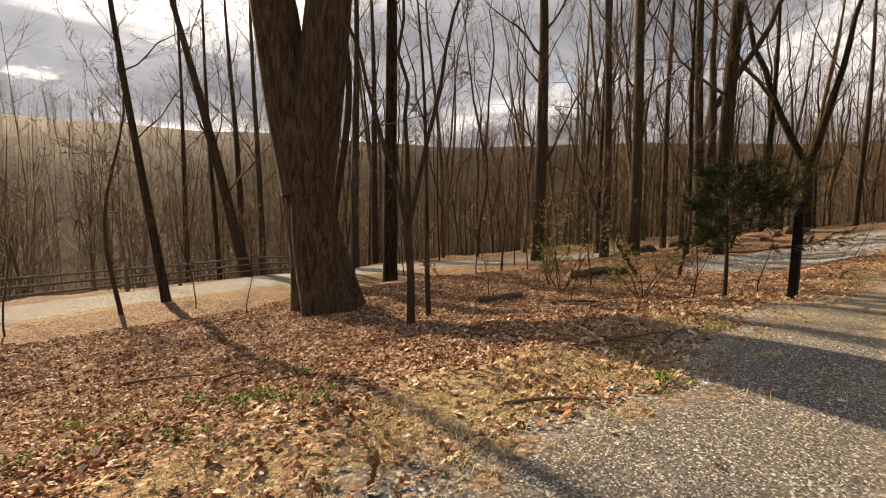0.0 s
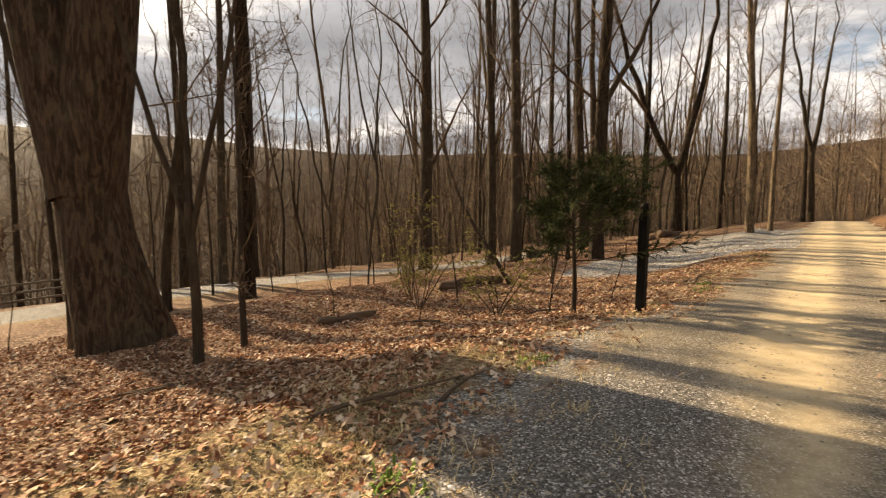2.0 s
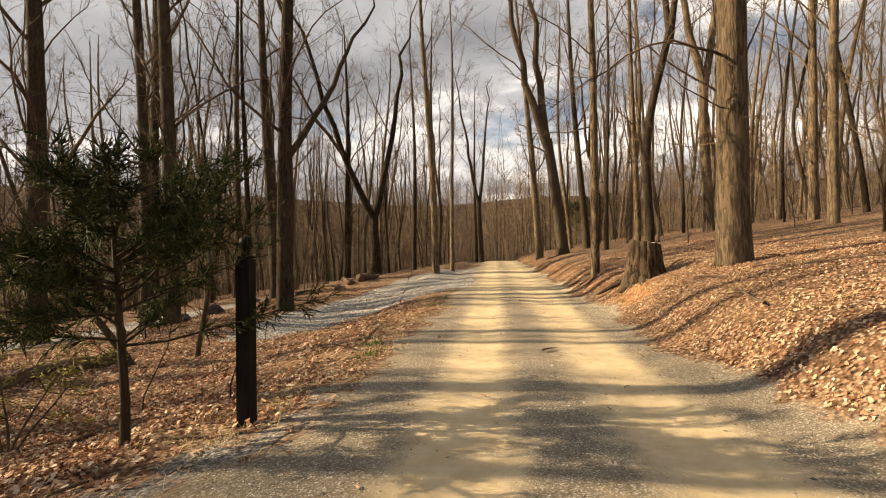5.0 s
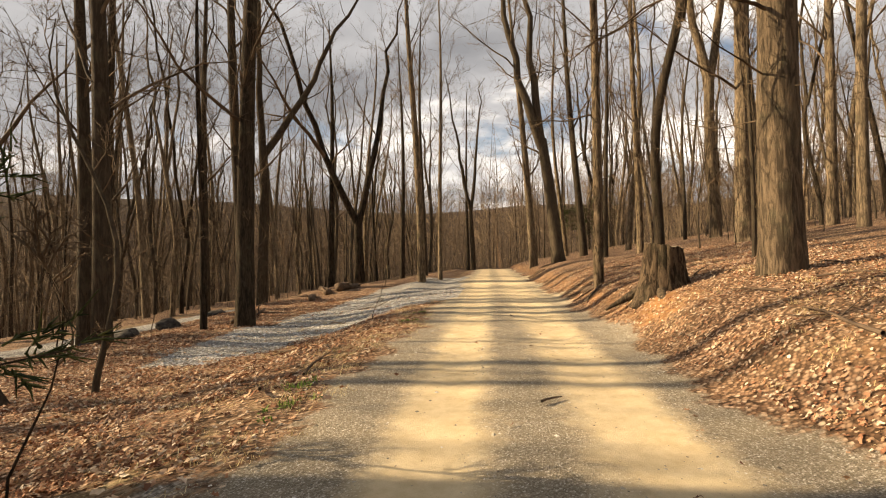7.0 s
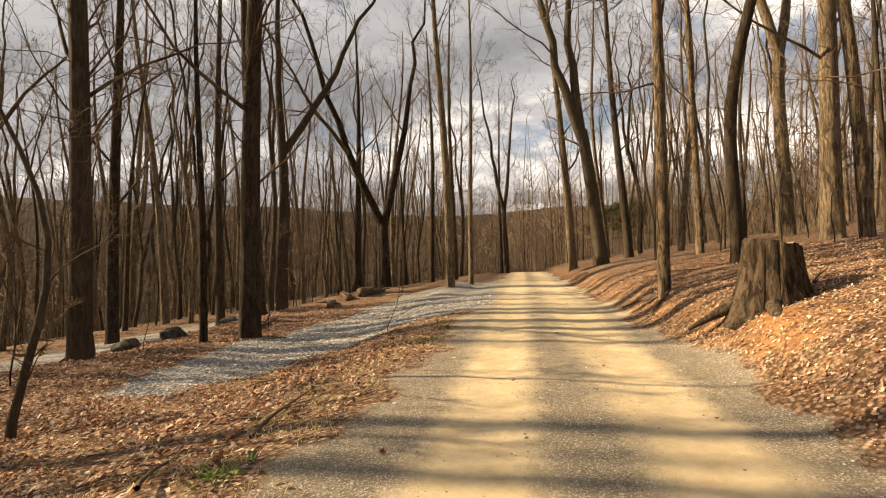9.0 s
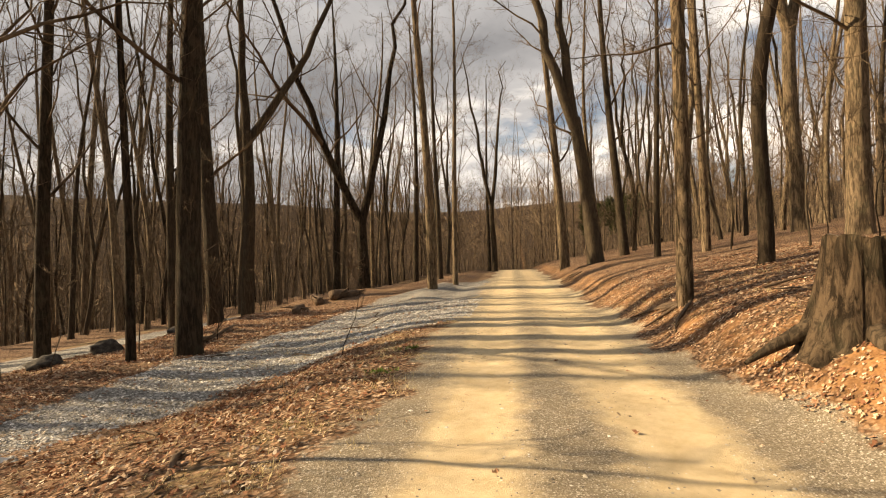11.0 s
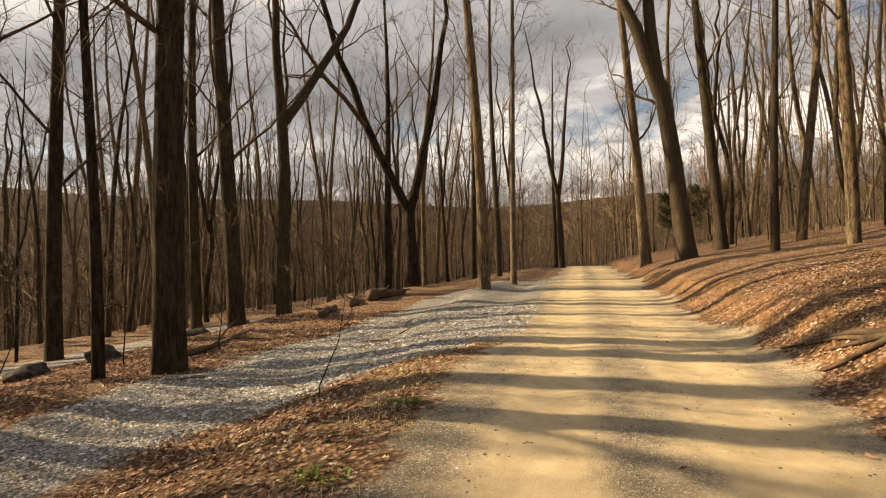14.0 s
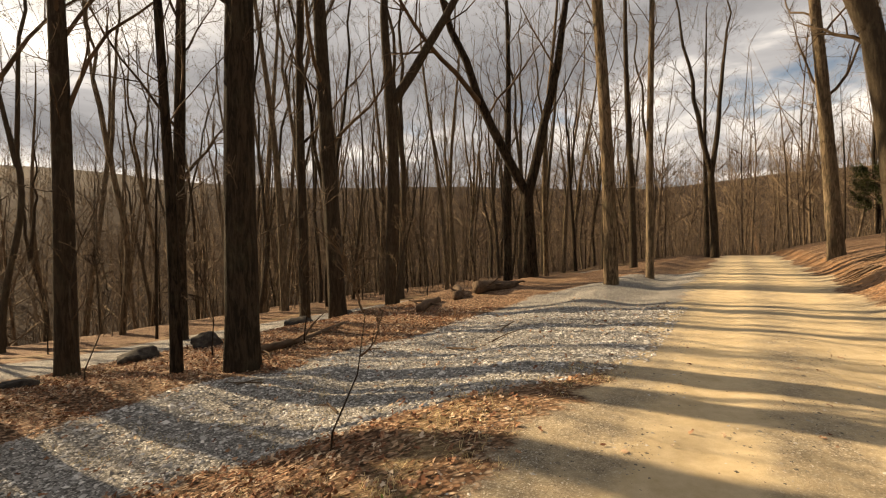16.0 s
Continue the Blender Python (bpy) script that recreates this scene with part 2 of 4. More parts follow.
def waves(x, y, step, seed):
    """Smooth hills and dips of about that size, between -1 and 1."""
    rng, total = np.random.RandomState(seed), 0.0
    for _ in range(6):
        a, p = rng.uniform(0, 2 * np.pi), rng.uniform(0, 2 * np.pi)
        f = 2 * np.pi / (step * rng.uniform(0.7, 1.5))
        total = total + np.sin((x * np.cos(a) + y * np.sin(a)) * f + p)
    return total / 3.2


def height(x, y):
    s, d = x * RUN[0] + y * RUN[1], x * SIDE[0] + y * SIDE[1]
    z = np.interp(d, ACROSS, PROFILE)
    z = z + 0.55 * smooth(23, 37, s) * smooth(2.0, 4.0, d) * (1 - smooth(9.5, 13.5, d))
    z = z - 0.2 * smooth(16, 20, s) * (1 - smooth(20.8, 23.5, s)) * smooth(1.8, 4.0, d) * (1 - smooth(5, 7.6, d))
    z = z + 0.2 * (1 - smooth(6, 12, s)) * (1 - smooth(4.5, 8.5, d)) + 0.12 * (1 - smooth(6, 9, s)) * smooth(1.8, 3.0, d) * (1 - smooth(4, 6, d))
    drive = smooth(-3.2, -2.2, d) * (1 - smooth(1.4, 3.0, d))
    z = z + (1 - drive) * (0.05 * waves(x, y, 2.6, 1) * smooth(-4, 1, d) + 0.14 * waves(x, y, 9.0, 2) * smooth(4, 12, np.abs(d)))
    z = z + 0.006 * waves(x, y, 0.7, 3) + (1 - drive) * 0.009 * waves(x, y, 0.33, 4)
    z = z - 0.02 * drive * (np.exp(-((d - 0.25) / 0.3) ** 2) + np.exp(-((d + 1.3) / 0.35) ** 2))
    z = z + drive * 0.10 * smooth(28, 40, s) - 0.0012 * np.clip(s - 58, 0, 60) ** 2 * (np.abs(d) < 400)
    bed = np.exp(-(lane_gap(x, y) / 3.4) ** 4)
    z = z * (1 - bed) + bed * np.interp(d, (-5, 10, 14, 18, 23, 27, 40), (-1.0, -1.2, -1.55, -1.95, -2.3, -2.65, -4.6))
    far = np.hypot(x - 10, y - 10)
    ridge = 4 + 5.0 * waves(x, y, 190, 5) + (0.085 + 0.03 * smooth(-0.3, 0.6, (d - s) / (far + 1))) * far
    return z * (1 - smooth(70, 190, far)) + ridge * smooth(70, 240, far)


def spread(stops):
    """Coordinates from (from, to, step) stretches."""
    row = [np.arange(a, b, step) for a, b, step in stops]
    return np.unique(np.round(np.concatenate(row), 3))


along = spread(((-420, -60, 20), (-60, -14, 2.5), (-14, -3, 0.5), (-3, 30, 0.13), (30, 48, 0.3), (48, 70, 0.8), (70, 140, 4), (140, 521, 20)))
side = spread(((-460, -60, 20), (-60, -24, 3), (-24, -10, 0.7), (-10, -4.5, 0.22), (-4.5, 4.6, 0.09), (4.6, 12, 0.17), (12, 34, 0.4), (34, 70, 2.4), (70, 120, 6), (120, 481, 20)))
gs, gd = np.meshgrid(along, side, indexing="ij")
gx, gy = plan(gs, gd)
gz = height(gx, gy)


def wobble(s, seed):
    return 0.16 * np.sin(s * 0.9 + seed) + 0.10 * np.sin(s * 2.3 + 2 * seed) + 0.05 * np.sin(s * 5.1 + 3 * seed)


left = np.interp(gs, (-5, 2, 5, 7, 12, 14, 40), (1.5, 1.5, 1.6, 1.7, 1.65, 1.35, 1.35)) + wobble(gs, 1)
right = -2.42 + wobble(gs, 2)
drive_in = np.clip(0.5 + 1.1 * (left - gd), 0, 1) * np.clip(0.5 + 1.5 * (gd - right), 0, 1) * (1 - smooth(64, 74, gs)) * smooth(-60, -40, gs)
pull_out = np.interp(gs, (16.5, 18.5, 20.5, 22, 24, 28, 34, 42), (7.0, 7.4, 7.5, 7.9, 7.6, 6.4, 5.0, 2.0)) + wobble(gs, 4)
pull_in = np.interp(gs, (16.5, 18.5, 20, 21.3, 22, 22.6, 23.3, 24.5), (5.4, 5.4, 5.1, 4.2, 3.4, 2.5, 1.7, 1.0)) + wobble(gs, 5)
pull = np.clip(0.5 + 0.9 * (pull_out - gd), 0, 1) * np.clip(0.5 + 1.1 * (gd - pull_in), 0, 1) * smooth(16.2, 18.0, gs) * (1 - smooth(40, 46, gs))
shoulder = 0.62 * np.exp(-((gd - left - 0.25) / 0.55) ** 2) * (1 - smooth(9, 13, gs)) * smooth(-6, 0.5, gs)
lane_in = np.clip(0.5 + 0.9 * (1.9 + 0.7 * (1 - smooth(-4, 4, gx)) - lane_gap(gx, gy)), 0, 1)
verge = np.exp(-((gd - left - 0.75) / 0.7) ** 2) * (0.62 + 0.15 * np.sin(gs * 1.3)) * (1 - 0.45 * smooth(4.5, 7.5, gs)) + 0.5 * np.exp(-((lane_gap(gx, gy) - 3.1) / 0.9) ** 2)
verge = np.maximum(verge, 0.85 * np.exp(-((gs - 3.0) / 2.8) ** 2 - ((gd - 2.5) / 0.9) ** 2))
verge = np.maximum(verge, 0.3 * np.exp(-((gs - 0.6) / 1.0) ** 2 - ((gd - 5.0) / 1.6) ** 2))
bank = 0.40 * np.exp(-((gd + 3.0) / 0.8) ** 2) * (0.45 + 0.55 * smooth(15, 18, gs))
bank = np.maximum(bank, 0.72 * np.exp(-((gs - 16.8) / 1.1) ** 2 - ((gd + 3.2) / 0.7) ** 2))
lane_in = lane_in * (np.hypot(gx, gy) < 70)
tracks = (np.exp(-((gd - 0.28) / 0.42) ** 2) + 0.95 * np.exp(-((gd + 1.32) / 0.5) ** 2)) * (0.25 + 0.8 * smooth(2.5, 6, gs)) * (1 - 0.45 * smooth(17, 26, gs)) + 0.10 * smooth(5, 9, gs) + 0.40 * smooth(15, 25, gs)
stony = 0.95 * np.exp(-((gd - 1.0) / 0.95) ** 4) * (1 - smooth(4.5, 9, gs)) * smooth(-4, 0, gs) + 0.2 * np.exp(-((gd + 0.5) / 0.35) ** 2) * (1 - smooth(14, 22, gs))

index = np.arange(gx.size).reshape(gx.shape)
quads = np.stack([index[:-1, :-1], index[1:, :-1], index[1:, 1:], index[:-1, 1:]], -1)
mid_d, mid_s = 0.25 * (gd[:-1, :-1] + gd[1:, :-1] + gd[1:, 1:] + gd[:-1, 1:]), 0.25 * (gs[:-1, :-1] + gs[1:, :-1] + gs[1:, 1:] + gs[:-1, 1:])


def mean4(a):
    return 0.25 * (a[:-1, :-1] + a[1:, :-1] + a[1:, 1:] + a[:-1, 1:])


is_drive = (mean4(drive_in) > 0.5) & (mid_s > -40) & (mid_s < 90)
is_pull = ~is_drive & (mean4(pull) > 0.5)
is_lane = ~is_drive & ~is_pull & (mean4(lane_in) > 0.5)
verts = np.stack([gx, gy, gz], -1).reshape(-1, 3)
cover_all = np.stack([drive_in, np.maximum(np.maximum(pull, lane_in * 0.95), shoulder), verge, np.ones_like(gx)], -1).reshape(-1, 4)


def mesh_from(name, points, faces, material, shade=True):
    """A mesh from points and one or more arrays of faces, each of one size."""
    me = bpy.data.meshes.new(name)
    points = np.asarray(points, np.float32)
    groups = [np.asarray(f, np.int32) for f in (faces if isinstance(faces, list) else [faces])]
    sizes = np.concatenate([np.full(len(f), f.shape[1], np.int32) for f in groups])
    corners = np.concatenate([f.ravel() for f in groups])
    me.vertices.add(len(points))
    me.vertices.foreach_set("co", points.ravel())
    me.loops.add(len(corners))
    me.loops.foreach_set("vertex_index", corners)
    me.polygons.add(len(sizes))
    me.polygons.foreach_set("loop_start", np.concatenate([[0], np.cumsum(sizes)[:-1]]).astype(np.int32))
    me.polygons.foreach_set("use_smooth", np.full(len(sizes), shade))
    me.update(calc_edges=True)
    if material:
        me.materials.append(material)
    return me


def sheet(name, chosen, label, category):
    picked = quads[chosen]
    used, flat_index = np.unique(picked, return_inverse=True)
    me = mesh_from(name, verts[used], flat_index.reshape(-1, 4), GROUND)
    a = me.attributes.new("cover", "FLOAT_COLOR", "POINT")
    a.data.foreach_set("color", cover_all[used].astype(np.float32).ravel())
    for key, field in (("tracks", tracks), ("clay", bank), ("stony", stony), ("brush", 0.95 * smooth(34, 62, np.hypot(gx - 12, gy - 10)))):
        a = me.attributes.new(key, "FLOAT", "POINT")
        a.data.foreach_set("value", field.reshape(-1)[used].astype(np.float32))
    return tagged(new(name, me), label, category, kind="structure")


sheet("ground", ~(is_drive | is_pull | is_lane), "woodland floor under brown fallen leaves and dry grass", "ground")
sheet("road", is_drive, "tan packed-dirt and gravel drive with two worn wheel tracks", "road")
sheet("pavement_gravel_layby", is_pull, "pale grey crushed-stone lay-by beside the drive", "gravel")
sheet("road_lower_lane", is_lane, "grey gravel lane winding lower down through the trees", "road")

# ---- trees ----


class Tubes:
    """Tapered tubes gathered into one mesh."""

    def __init__(self):
        self.v, self.f, self.tip, self.n = [], [], [], 0

    def add(self, pts, rad, sides, rough=None):
        pts, rad = np.asarray(pts, float), np.asarray(rad, float)
        tan = np.gradient(pts, axis=0)
        tan /= np.linalg.norm(tan, axis=1, keepdims=True) + 1e-9
        ref = np.array((0.0, 1.0, 0.0)) if abs(tan[0, 1]) < 0.8 else np.array((1.0, 0.0, 0.0))
        a = np.cross(tan, ref)
        a /= np.linalg.norm(a, axis=1, keepdims=True) + 1e-9
        b = np.cross(tan, a)
        ang = np.linspace(0, 2 * np.pi, sides, endpoint=False)
        r = rad[:, None] * (np.ones((len(pts), sides)) if rough is None else rough(np.arange(len(pts)), ang))
        ring = pts[:, None] + r[..., None] * (np.cos(ang)[None, :, None] * a[:, None] + np.sin(ang)[None, :, None] * b[:, None])
        base = self.n + np.arange(len(pts) - 1)[:, None] * sides
        k = np.arange(sides)
        nxt = (k + 1) % sides
        quad = np.stack([base + k, base + sides + k, base + sides + nxt, base + nxt], -1).reshape(-1, 4)
        self.v.append(ring.reshape(-1, 3))
        self.f.append(quad)
        self.n += len(pts) * sides

    def sticks(self, p, q, r, w, sides=3):
        """Many straight tapered pieces at once, from p to q."""
        p, q = np.asarray(p, float), np.asarray(q, float)
        t = q - p
        t /= np.linalg.norm(t, axis=1, keepdims=True) + 1e-9
        ref = np.where(np.abs(t[:, 2:]) < 0.8, np.array([[0.0, 0.0, 1.0]]), np.array([[1.0, 0.0, 0.0]]))
        a = np.cross(t, ref)
        a /= np.linalg.norm(a, axis=1, keepdims=True) + 1e-9
        c = np.cross(t, a)
        ang = np.linspace(0, 2 * np.pi, sides, endpoint=False)
        ring = np.cos(ang)[None, :, None] * a[:, None] + np.sin(ang)[None, :, None] * c[:, None]
        r, w = np.broadcast_to(r, len(p)), np.broadcast_to(w, len(p))
        v = np.concatenate([p[:, None] + r[:, None, None] * ring, q[:, None] + w[:, None, None] * ring], 1)
        k = np.arange(sides)
        nxt = (k + 1) % sides
        base = self.n + np.arange(len(p))[:, None] * 2 * sides
        self.f.append(np.stack([base + k, base + sides + k, base + sides + nxt, base + nxt], -1).reshape(-1, 4))
        self.v.append(v.reshape(-1, 3))
        self.n += len(p) * 2 * sides

    def spikes(self, p, q, r):
        """Many thin pieces at once, from p to a point at q."""
        p, q = np.asarray(p, float), np.asarray(q, float)
        t = q - p
        t /= np.linalg.norm(t, axis=1, keepdims=True) + 1e-9
        ref = np.where(np.abs(t[:, 2:]) < 0.8, np.array([[0.0, 0.0, 1.0]]), np.array([[1.0, 0.0, 0.0]]))
        a = np.cross(t, ref)
        a /= np.linalg.norm(a, axis=1, keepdims=True) + 1e-9
        c = np.cross(t, a)
        ang = np.array((0.0, 2.094, 4.189))
        ring = np.cos(ang)[None, :, None] * a[:, None] + np.sin(ang)[None, :, None] * c[:, None]
        r = np.broadcast_to(r, len(p))
        v = np.concatenate([p[:, None] + r[:, None, None] * ring, q[:, None]], 1)
        base = self.n + np.arange(len(p))[:, None, None] * 4
        self.tip.append((base + np.array(((0, 1, 3), (1, 2, 3), (2, 0, 3)))[None]).reshape(-1, 3))
        self.v.append(v.reshape(-1, 3))
        self.n += len(p) * 4

    def mesh(self, name, material):
        groups = [np.concatenate(f) for f in (self.f, self.tip) if f]
        return mesh_from(name, np.concatenate(self.v), groups, material)


def bend(rng, start, way, length, n, curl=0.25, rise=0.0):
    """A crooked line from start."""
    pts, way = [np.array(start, float)], np.array(way, float)
    way /= np.linalg.norm(way)
    for _ in range(n - 1):
        way = way + rng.normal(0, curl, 3) * 0.5 + np.array((0, 0, rise))
        way /= np.linalg.norm(way)
        pts.append(pts[-1] + way * length / (n - 1))
    return np.array(pts)


def side_way(rng, tangent, spread_deg, lift=0.0):
    t = tangent / np.linalg.norm(tangent)
    r = rng.normal(size=3)
    r -= t * (r @ t)
    r /= np.linalg.norm(r)
    a = radians(spread_deg)
    return t * math.cos(a) + r * math.sin(a) + np.array((0, 0, lift))


def fan_out(tubes, rng, p, q, count, reach, radius, spread_by=0.75):
    """Straight shoots along many pieces p to q at once; gives back their ends."""
    n = len(p)
    k = np.repeat(np.arange(n), count)
    f = rng.uniform(0.12, 1.0, (len(k), 1))
    at = p[k] + (q - p)[k] * f
    size = np.linalg.norm(q - p, axis=1)[k][:, None]
    way = (q - p)[k] / (size + 1e-9) + rng.normal(0, spread_by, (len(k), 3)) + np.array((0, 0, 0.22))
    way /= np.linalg.norm(way, axis=1, keepdims=True)
    end = at + way * size * reach * rng.uniform(0.45, 1.25, (len(k), 1)) * (1.25 - 0.5 * f)
    tubes.spikes(at, end, radius)
    return at, end


def twigs(tubes, rng, pts, rad, fine):
    """Side branches along a limb, then shoots on them and twigs on the shoots."""
    length = np.linalg.norm(np.diff(pts, axis=0), axis=1).sum()
    starts, ends = [pts[len(pts) // 2:-1]], [pts[len(pts) // 2 + 1:]]
    for k in range(fine[0]):
        f = rng.uniform(0.18, 0.98)
        i = min(int(f * (len(pts) - 1)), len(pts) - 2)
        p = pts[i] + (pts[i + 1] - pts[i]) * (f * (len(pts) - 1) - i)
        way = side_way(rng, pts[i + 1] - pts[i], rng.uniform(26, 60), 0.14)
        own = length * rng.uniform(0.26, 0.55) * (1.15 - 0.5 * f)
        r = max(np.interp(f, np.linspace(0, 1, len(rad)), rad) * rng.uniform(0.42, 0.68), 0.006)
        line = bend(rng, p, way, own, 4, 0.55, 0.07)
        tubes.add(line, np.linspace(r, max(r * 0.3, 0.004), 4), 3)
        starts.append(line[:-1])
        ends.append(line[1:])
    p, q = np.concatenate(starts), np.concatenate(ends)
    pick = rng.randint(0, len(p), fine[0] * fine[1])
    p, q = fan_out(tubes, rng, p[pick], q[pick], 1, 1.15, 0.007)
    if fine[2]:
        fan_out(tubes, rng, p, q, fine[2], 0.62, 0.0044)


def limb(tubes, rng, start, way, length, r, fine, n=8, curl=0.2, rise=0.07):
    line = bend(rng, start, way, length, n, curl * 1.6, rise)
    radii = r * np.linspace(1, 0.16, n)
    tubes.add(line, radii, 6 if r > 0.05 else 5)
    twigs(tubes, rng, line, radii, fine)
    return line, radii


def stem(tubes, rng, line, radii, sides, rough):
    """A trunk with flared foot and furrowed bark."""
    lobes, turn = rng.randint(4, 7), rng.uniform(0, 6.28)
    wave = rng.uniform(0, 6.28, 6)
    z = line[:, 2] - line[0, 2]

    def skin(i, ang):
        foot = np.exp(-np.maximum(z, 0) / (1.6 * radii[0] + 0.12))[:, None]
        out = 1 + foot * (0.10 + 0.3 * radii[0]) * (1 + 0.9 * np.sin(lobes * ang + turn)[None, :])
        if rough:
            zz = z[:, None]
            out = out + rough * (np.sin(7 * ang + wave[0] + 0.7 * zz) * np.sin(1.3 * zz + wave[1]) + 0.7 * np.sin(11 * ang + wave[2] - 1.1 * zz) + 0.5 * np.sin(3 * ang + wave[3] + 0.5 * zz))
        return out

    tubes.add(line, radii, sides, skin)


def trunk_line(rng, h, lean, n, sway):
    z = np.concatenate([np.linspace(-0.35, 1.4, max(n // 3, 4)), np.linspace(1.9, h, n)])
    k = z / h
    wx, wy = rng.uniform(0, 6.28, 2)
    x = lean[0] * z + sway * (np.sin(k * 5 + wx) - math.sin(wx)) * np.clip(z, 0, None) ** 0.7
    y = lean[1] * z + sway * (np.sin(k * 4 + wy) - math.sin(wy)) * np.clip(z, 0, None) ** 0.7
    return np.stack([x, y, z], -1)


def make_tree(name, label, seed, h, r, lean=(0, 0), sway=0.022, bare=0.4, limbs=13, fine=(7, 7, 3), shoots=8, thick=None, fork=None, forks=((0.2, 0), (-0.2, 0)), sides=12, rough=0.02,
              material=None, category="tree", spread_at=(30, 62), reach=0.3, extra=()):
    """A bare broadleaf tree: trunk and crown under one foot. fork: height of a fork, whose stems lean as forks say. extra: (height, way, length, radius) of single limbs."""
    rng = np.random.RandomState(seed)
    root = new(name)
    root.empty_display_size = 0.3
    wood, crown = Tubes(), Tubes()
    top = fork or h
    line = trunk_line(rng, top, lean, max(8, int(top * (2.2 if sides > 14 else 1.1))), sway)
    taper = (lambda z: r * (1 - 0.22 * z / top)) if fork else (lambda z: r * (0.12 + 0.88 * np.clip(1 - z / h, 0, 1) ** 0.75))
    radii = np.array([taper(max(z, 0)) for z in line[:, 2]])
    stem(wood, rng, line, radii, sides, rough)
    stems = [(line, radii, bare)]
    first_line = line, radii
    if fork:
        stems = []
        for way in forks:
            n = 12
            rise = h - fork
            k = np.linspace(0, 1, n)
            foot = line[-1]
            bow = np.stack([way[0] * rise * k ** 0.8, way[1] * rise * k ** 0.8, rise * k], -1) + foot - np.array((0, 0, 0.25))
            bow[:, :2] += rng.normal(0, 0.10, (n, 2)) * k[:, None] * rise * 0.16
            bow[0, 2] -= 0.3
            rr = r * (thick or (0.74 if len(forks) == 2 else 0.6)) * (0.10 + 0.90 * (1 - k) ** 0.8)
            wood.add(bow, rr, max(8, sides - 4))
            stems.append((bow, rr, 0.18))
    for line, radii, low in stems:
        zs = np.linspace(0, 1, len(line))
        count = limbs if len(stems) == 1 else max(4, limbs * 2 // (3 * len(stems)) + 2)
        for k in range(count):
            f = low + (0.97 - low) * (k + rng.uniform(0, 0.9)) / count
            p = np.array([np.interp(f, zs, line[:, c]) for c in range(3)])
            rad = np.interp(f, zs, radii)
            a = k * 2.4 + rng.uniform(-0.6, 0.6)
            e = radians(rng.uniform(*spread_at) + 14 * f)
            way = (math.cos(a) * math.cos(e), math.sin(a) * math.cos(e), math.sin(e))
            limb(crown, rng, p, way, h * reach * (1.18 - 0.75 * f) * rng.uniform(0.7, 1.2), max(rad * rng.uniform(0.15, 0.34) * (0.75 + 0.5 * f), 0.012), fine)
    foot_line, foot_radii = first_line
    for k in range(shoots):
        z = h * rng.uniform(0.09, 0.42)
        if z > foot_line[-1, 2]:
            continue
        p = np.array([np.interp(z, foot_line[:, 2], foot_line[:, c]) for c in range(3)])
        a, e = rng.uniform(0, 6.28), radians(rng.uniform(-8, 38))
        way = (math.cos(a) * math.cos(e), math.sin(a) * math.cos(e), math.sin(e))
        limb(crown, rng, p, way, h * rng.uniform(0.035, 0.12), rng.uniform(0.008, 0.018), (4, 4, 2), 5, 0.3, 0.03)
    for z, way, length, rad in extra:
        p = [np.interp(z, line[:, 2], line[:, c]) if not fork else np.interp(z, stems[0][0][:, 2], stems[0][0][:, c]) for c in range(2)]
        if fork and z < fork:
            p = [lean[0] * z, lean[1] * z]
        limb(crown, rng, (*p, z), way, length, rad, fine, 10, 0.22, 0.03)
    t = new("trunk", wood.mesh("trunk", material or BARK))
    c = new("crown", crown.mesh("crown", TWIG))
    t.parent = c.parent = root
    return tagged(root, label, category)


def stand(root, s, d, turn=0.0, sink=0.0, scale=1.0):
    x, y = plan(s, d)
    root.matrix_basis = pose(x, y, float(height(np.array(x), np.array(y))) - sink, 0, 0, turn) @ Matrix.Diagonal((scale, scale, scale, 1))
    return root


def uphill(a, b):
    """A lean given along the drive and to its side, as x and y."""
    return plan(a, b)

# ---- the trees that stand near the drive ----
taken = []


def plant(s, d, r, h, seed, label, name="bare_tree", turn=0.0, **more):
    taken.append((s, d, r))
    near = r > 0.28
    more.setdefault("sides", 26 if near or name == "oak_tree" else 14)
    more.setdefault("rough", 0.035 if near else 0.02)
    return stand(make_tree(name, label, seed, h, r, **more), s, d, turn)


DARK = "tall bare tree with furrowed bark toned backlit-dark among fallen leaves"
PALE = "bare tree with pale grey-tan bark on the leafy bank"
THIN = "slender bare sapling with thin twigs on the leafy slope"
plant(5.37, 10.28, 0.64, 24, 1, "massive old oak with a twin trunk and deeply furrowed bark", "oak_tree", fork=3.3, thick=0.92, lean=(-0.14, 0.0), forks=((-0.135, 0.02), (0.12, -0.02)), shoots=0, limbs=14, sides=40, rough=0.045, material=BARK_OAK)
plant(3.1, 16.9, 0.14, 13, 2, "slim bare tree with wide crooked limbs beside the lower lane", lean=uphill(-0.10, 0.02), bare=0.42, limbs=11, reach=0.36)
plant(1.8, 15.9, 0.065, 7, 3, "small crooked bare sapling beside the lower lane", lean=uphill(-0.08, 0.05), bare=0.3, limbs=8, sway=0.12, reach=0.4)
plant(9.8, 30.0, 0.34, 22, 4, "leaning bare tree with a long drooping limb beyond the lane", lean=uphill(-0.18, 0.13), bare=0.35, limbs=11)
plant(10.9, 30.5, 0.22, 21, 5, DARK, bare=0.36)
plant(10.7, 15.6, 0.28, 24, 6, DARK, lean=uphill(0.0, 0.0), bare=0.5)
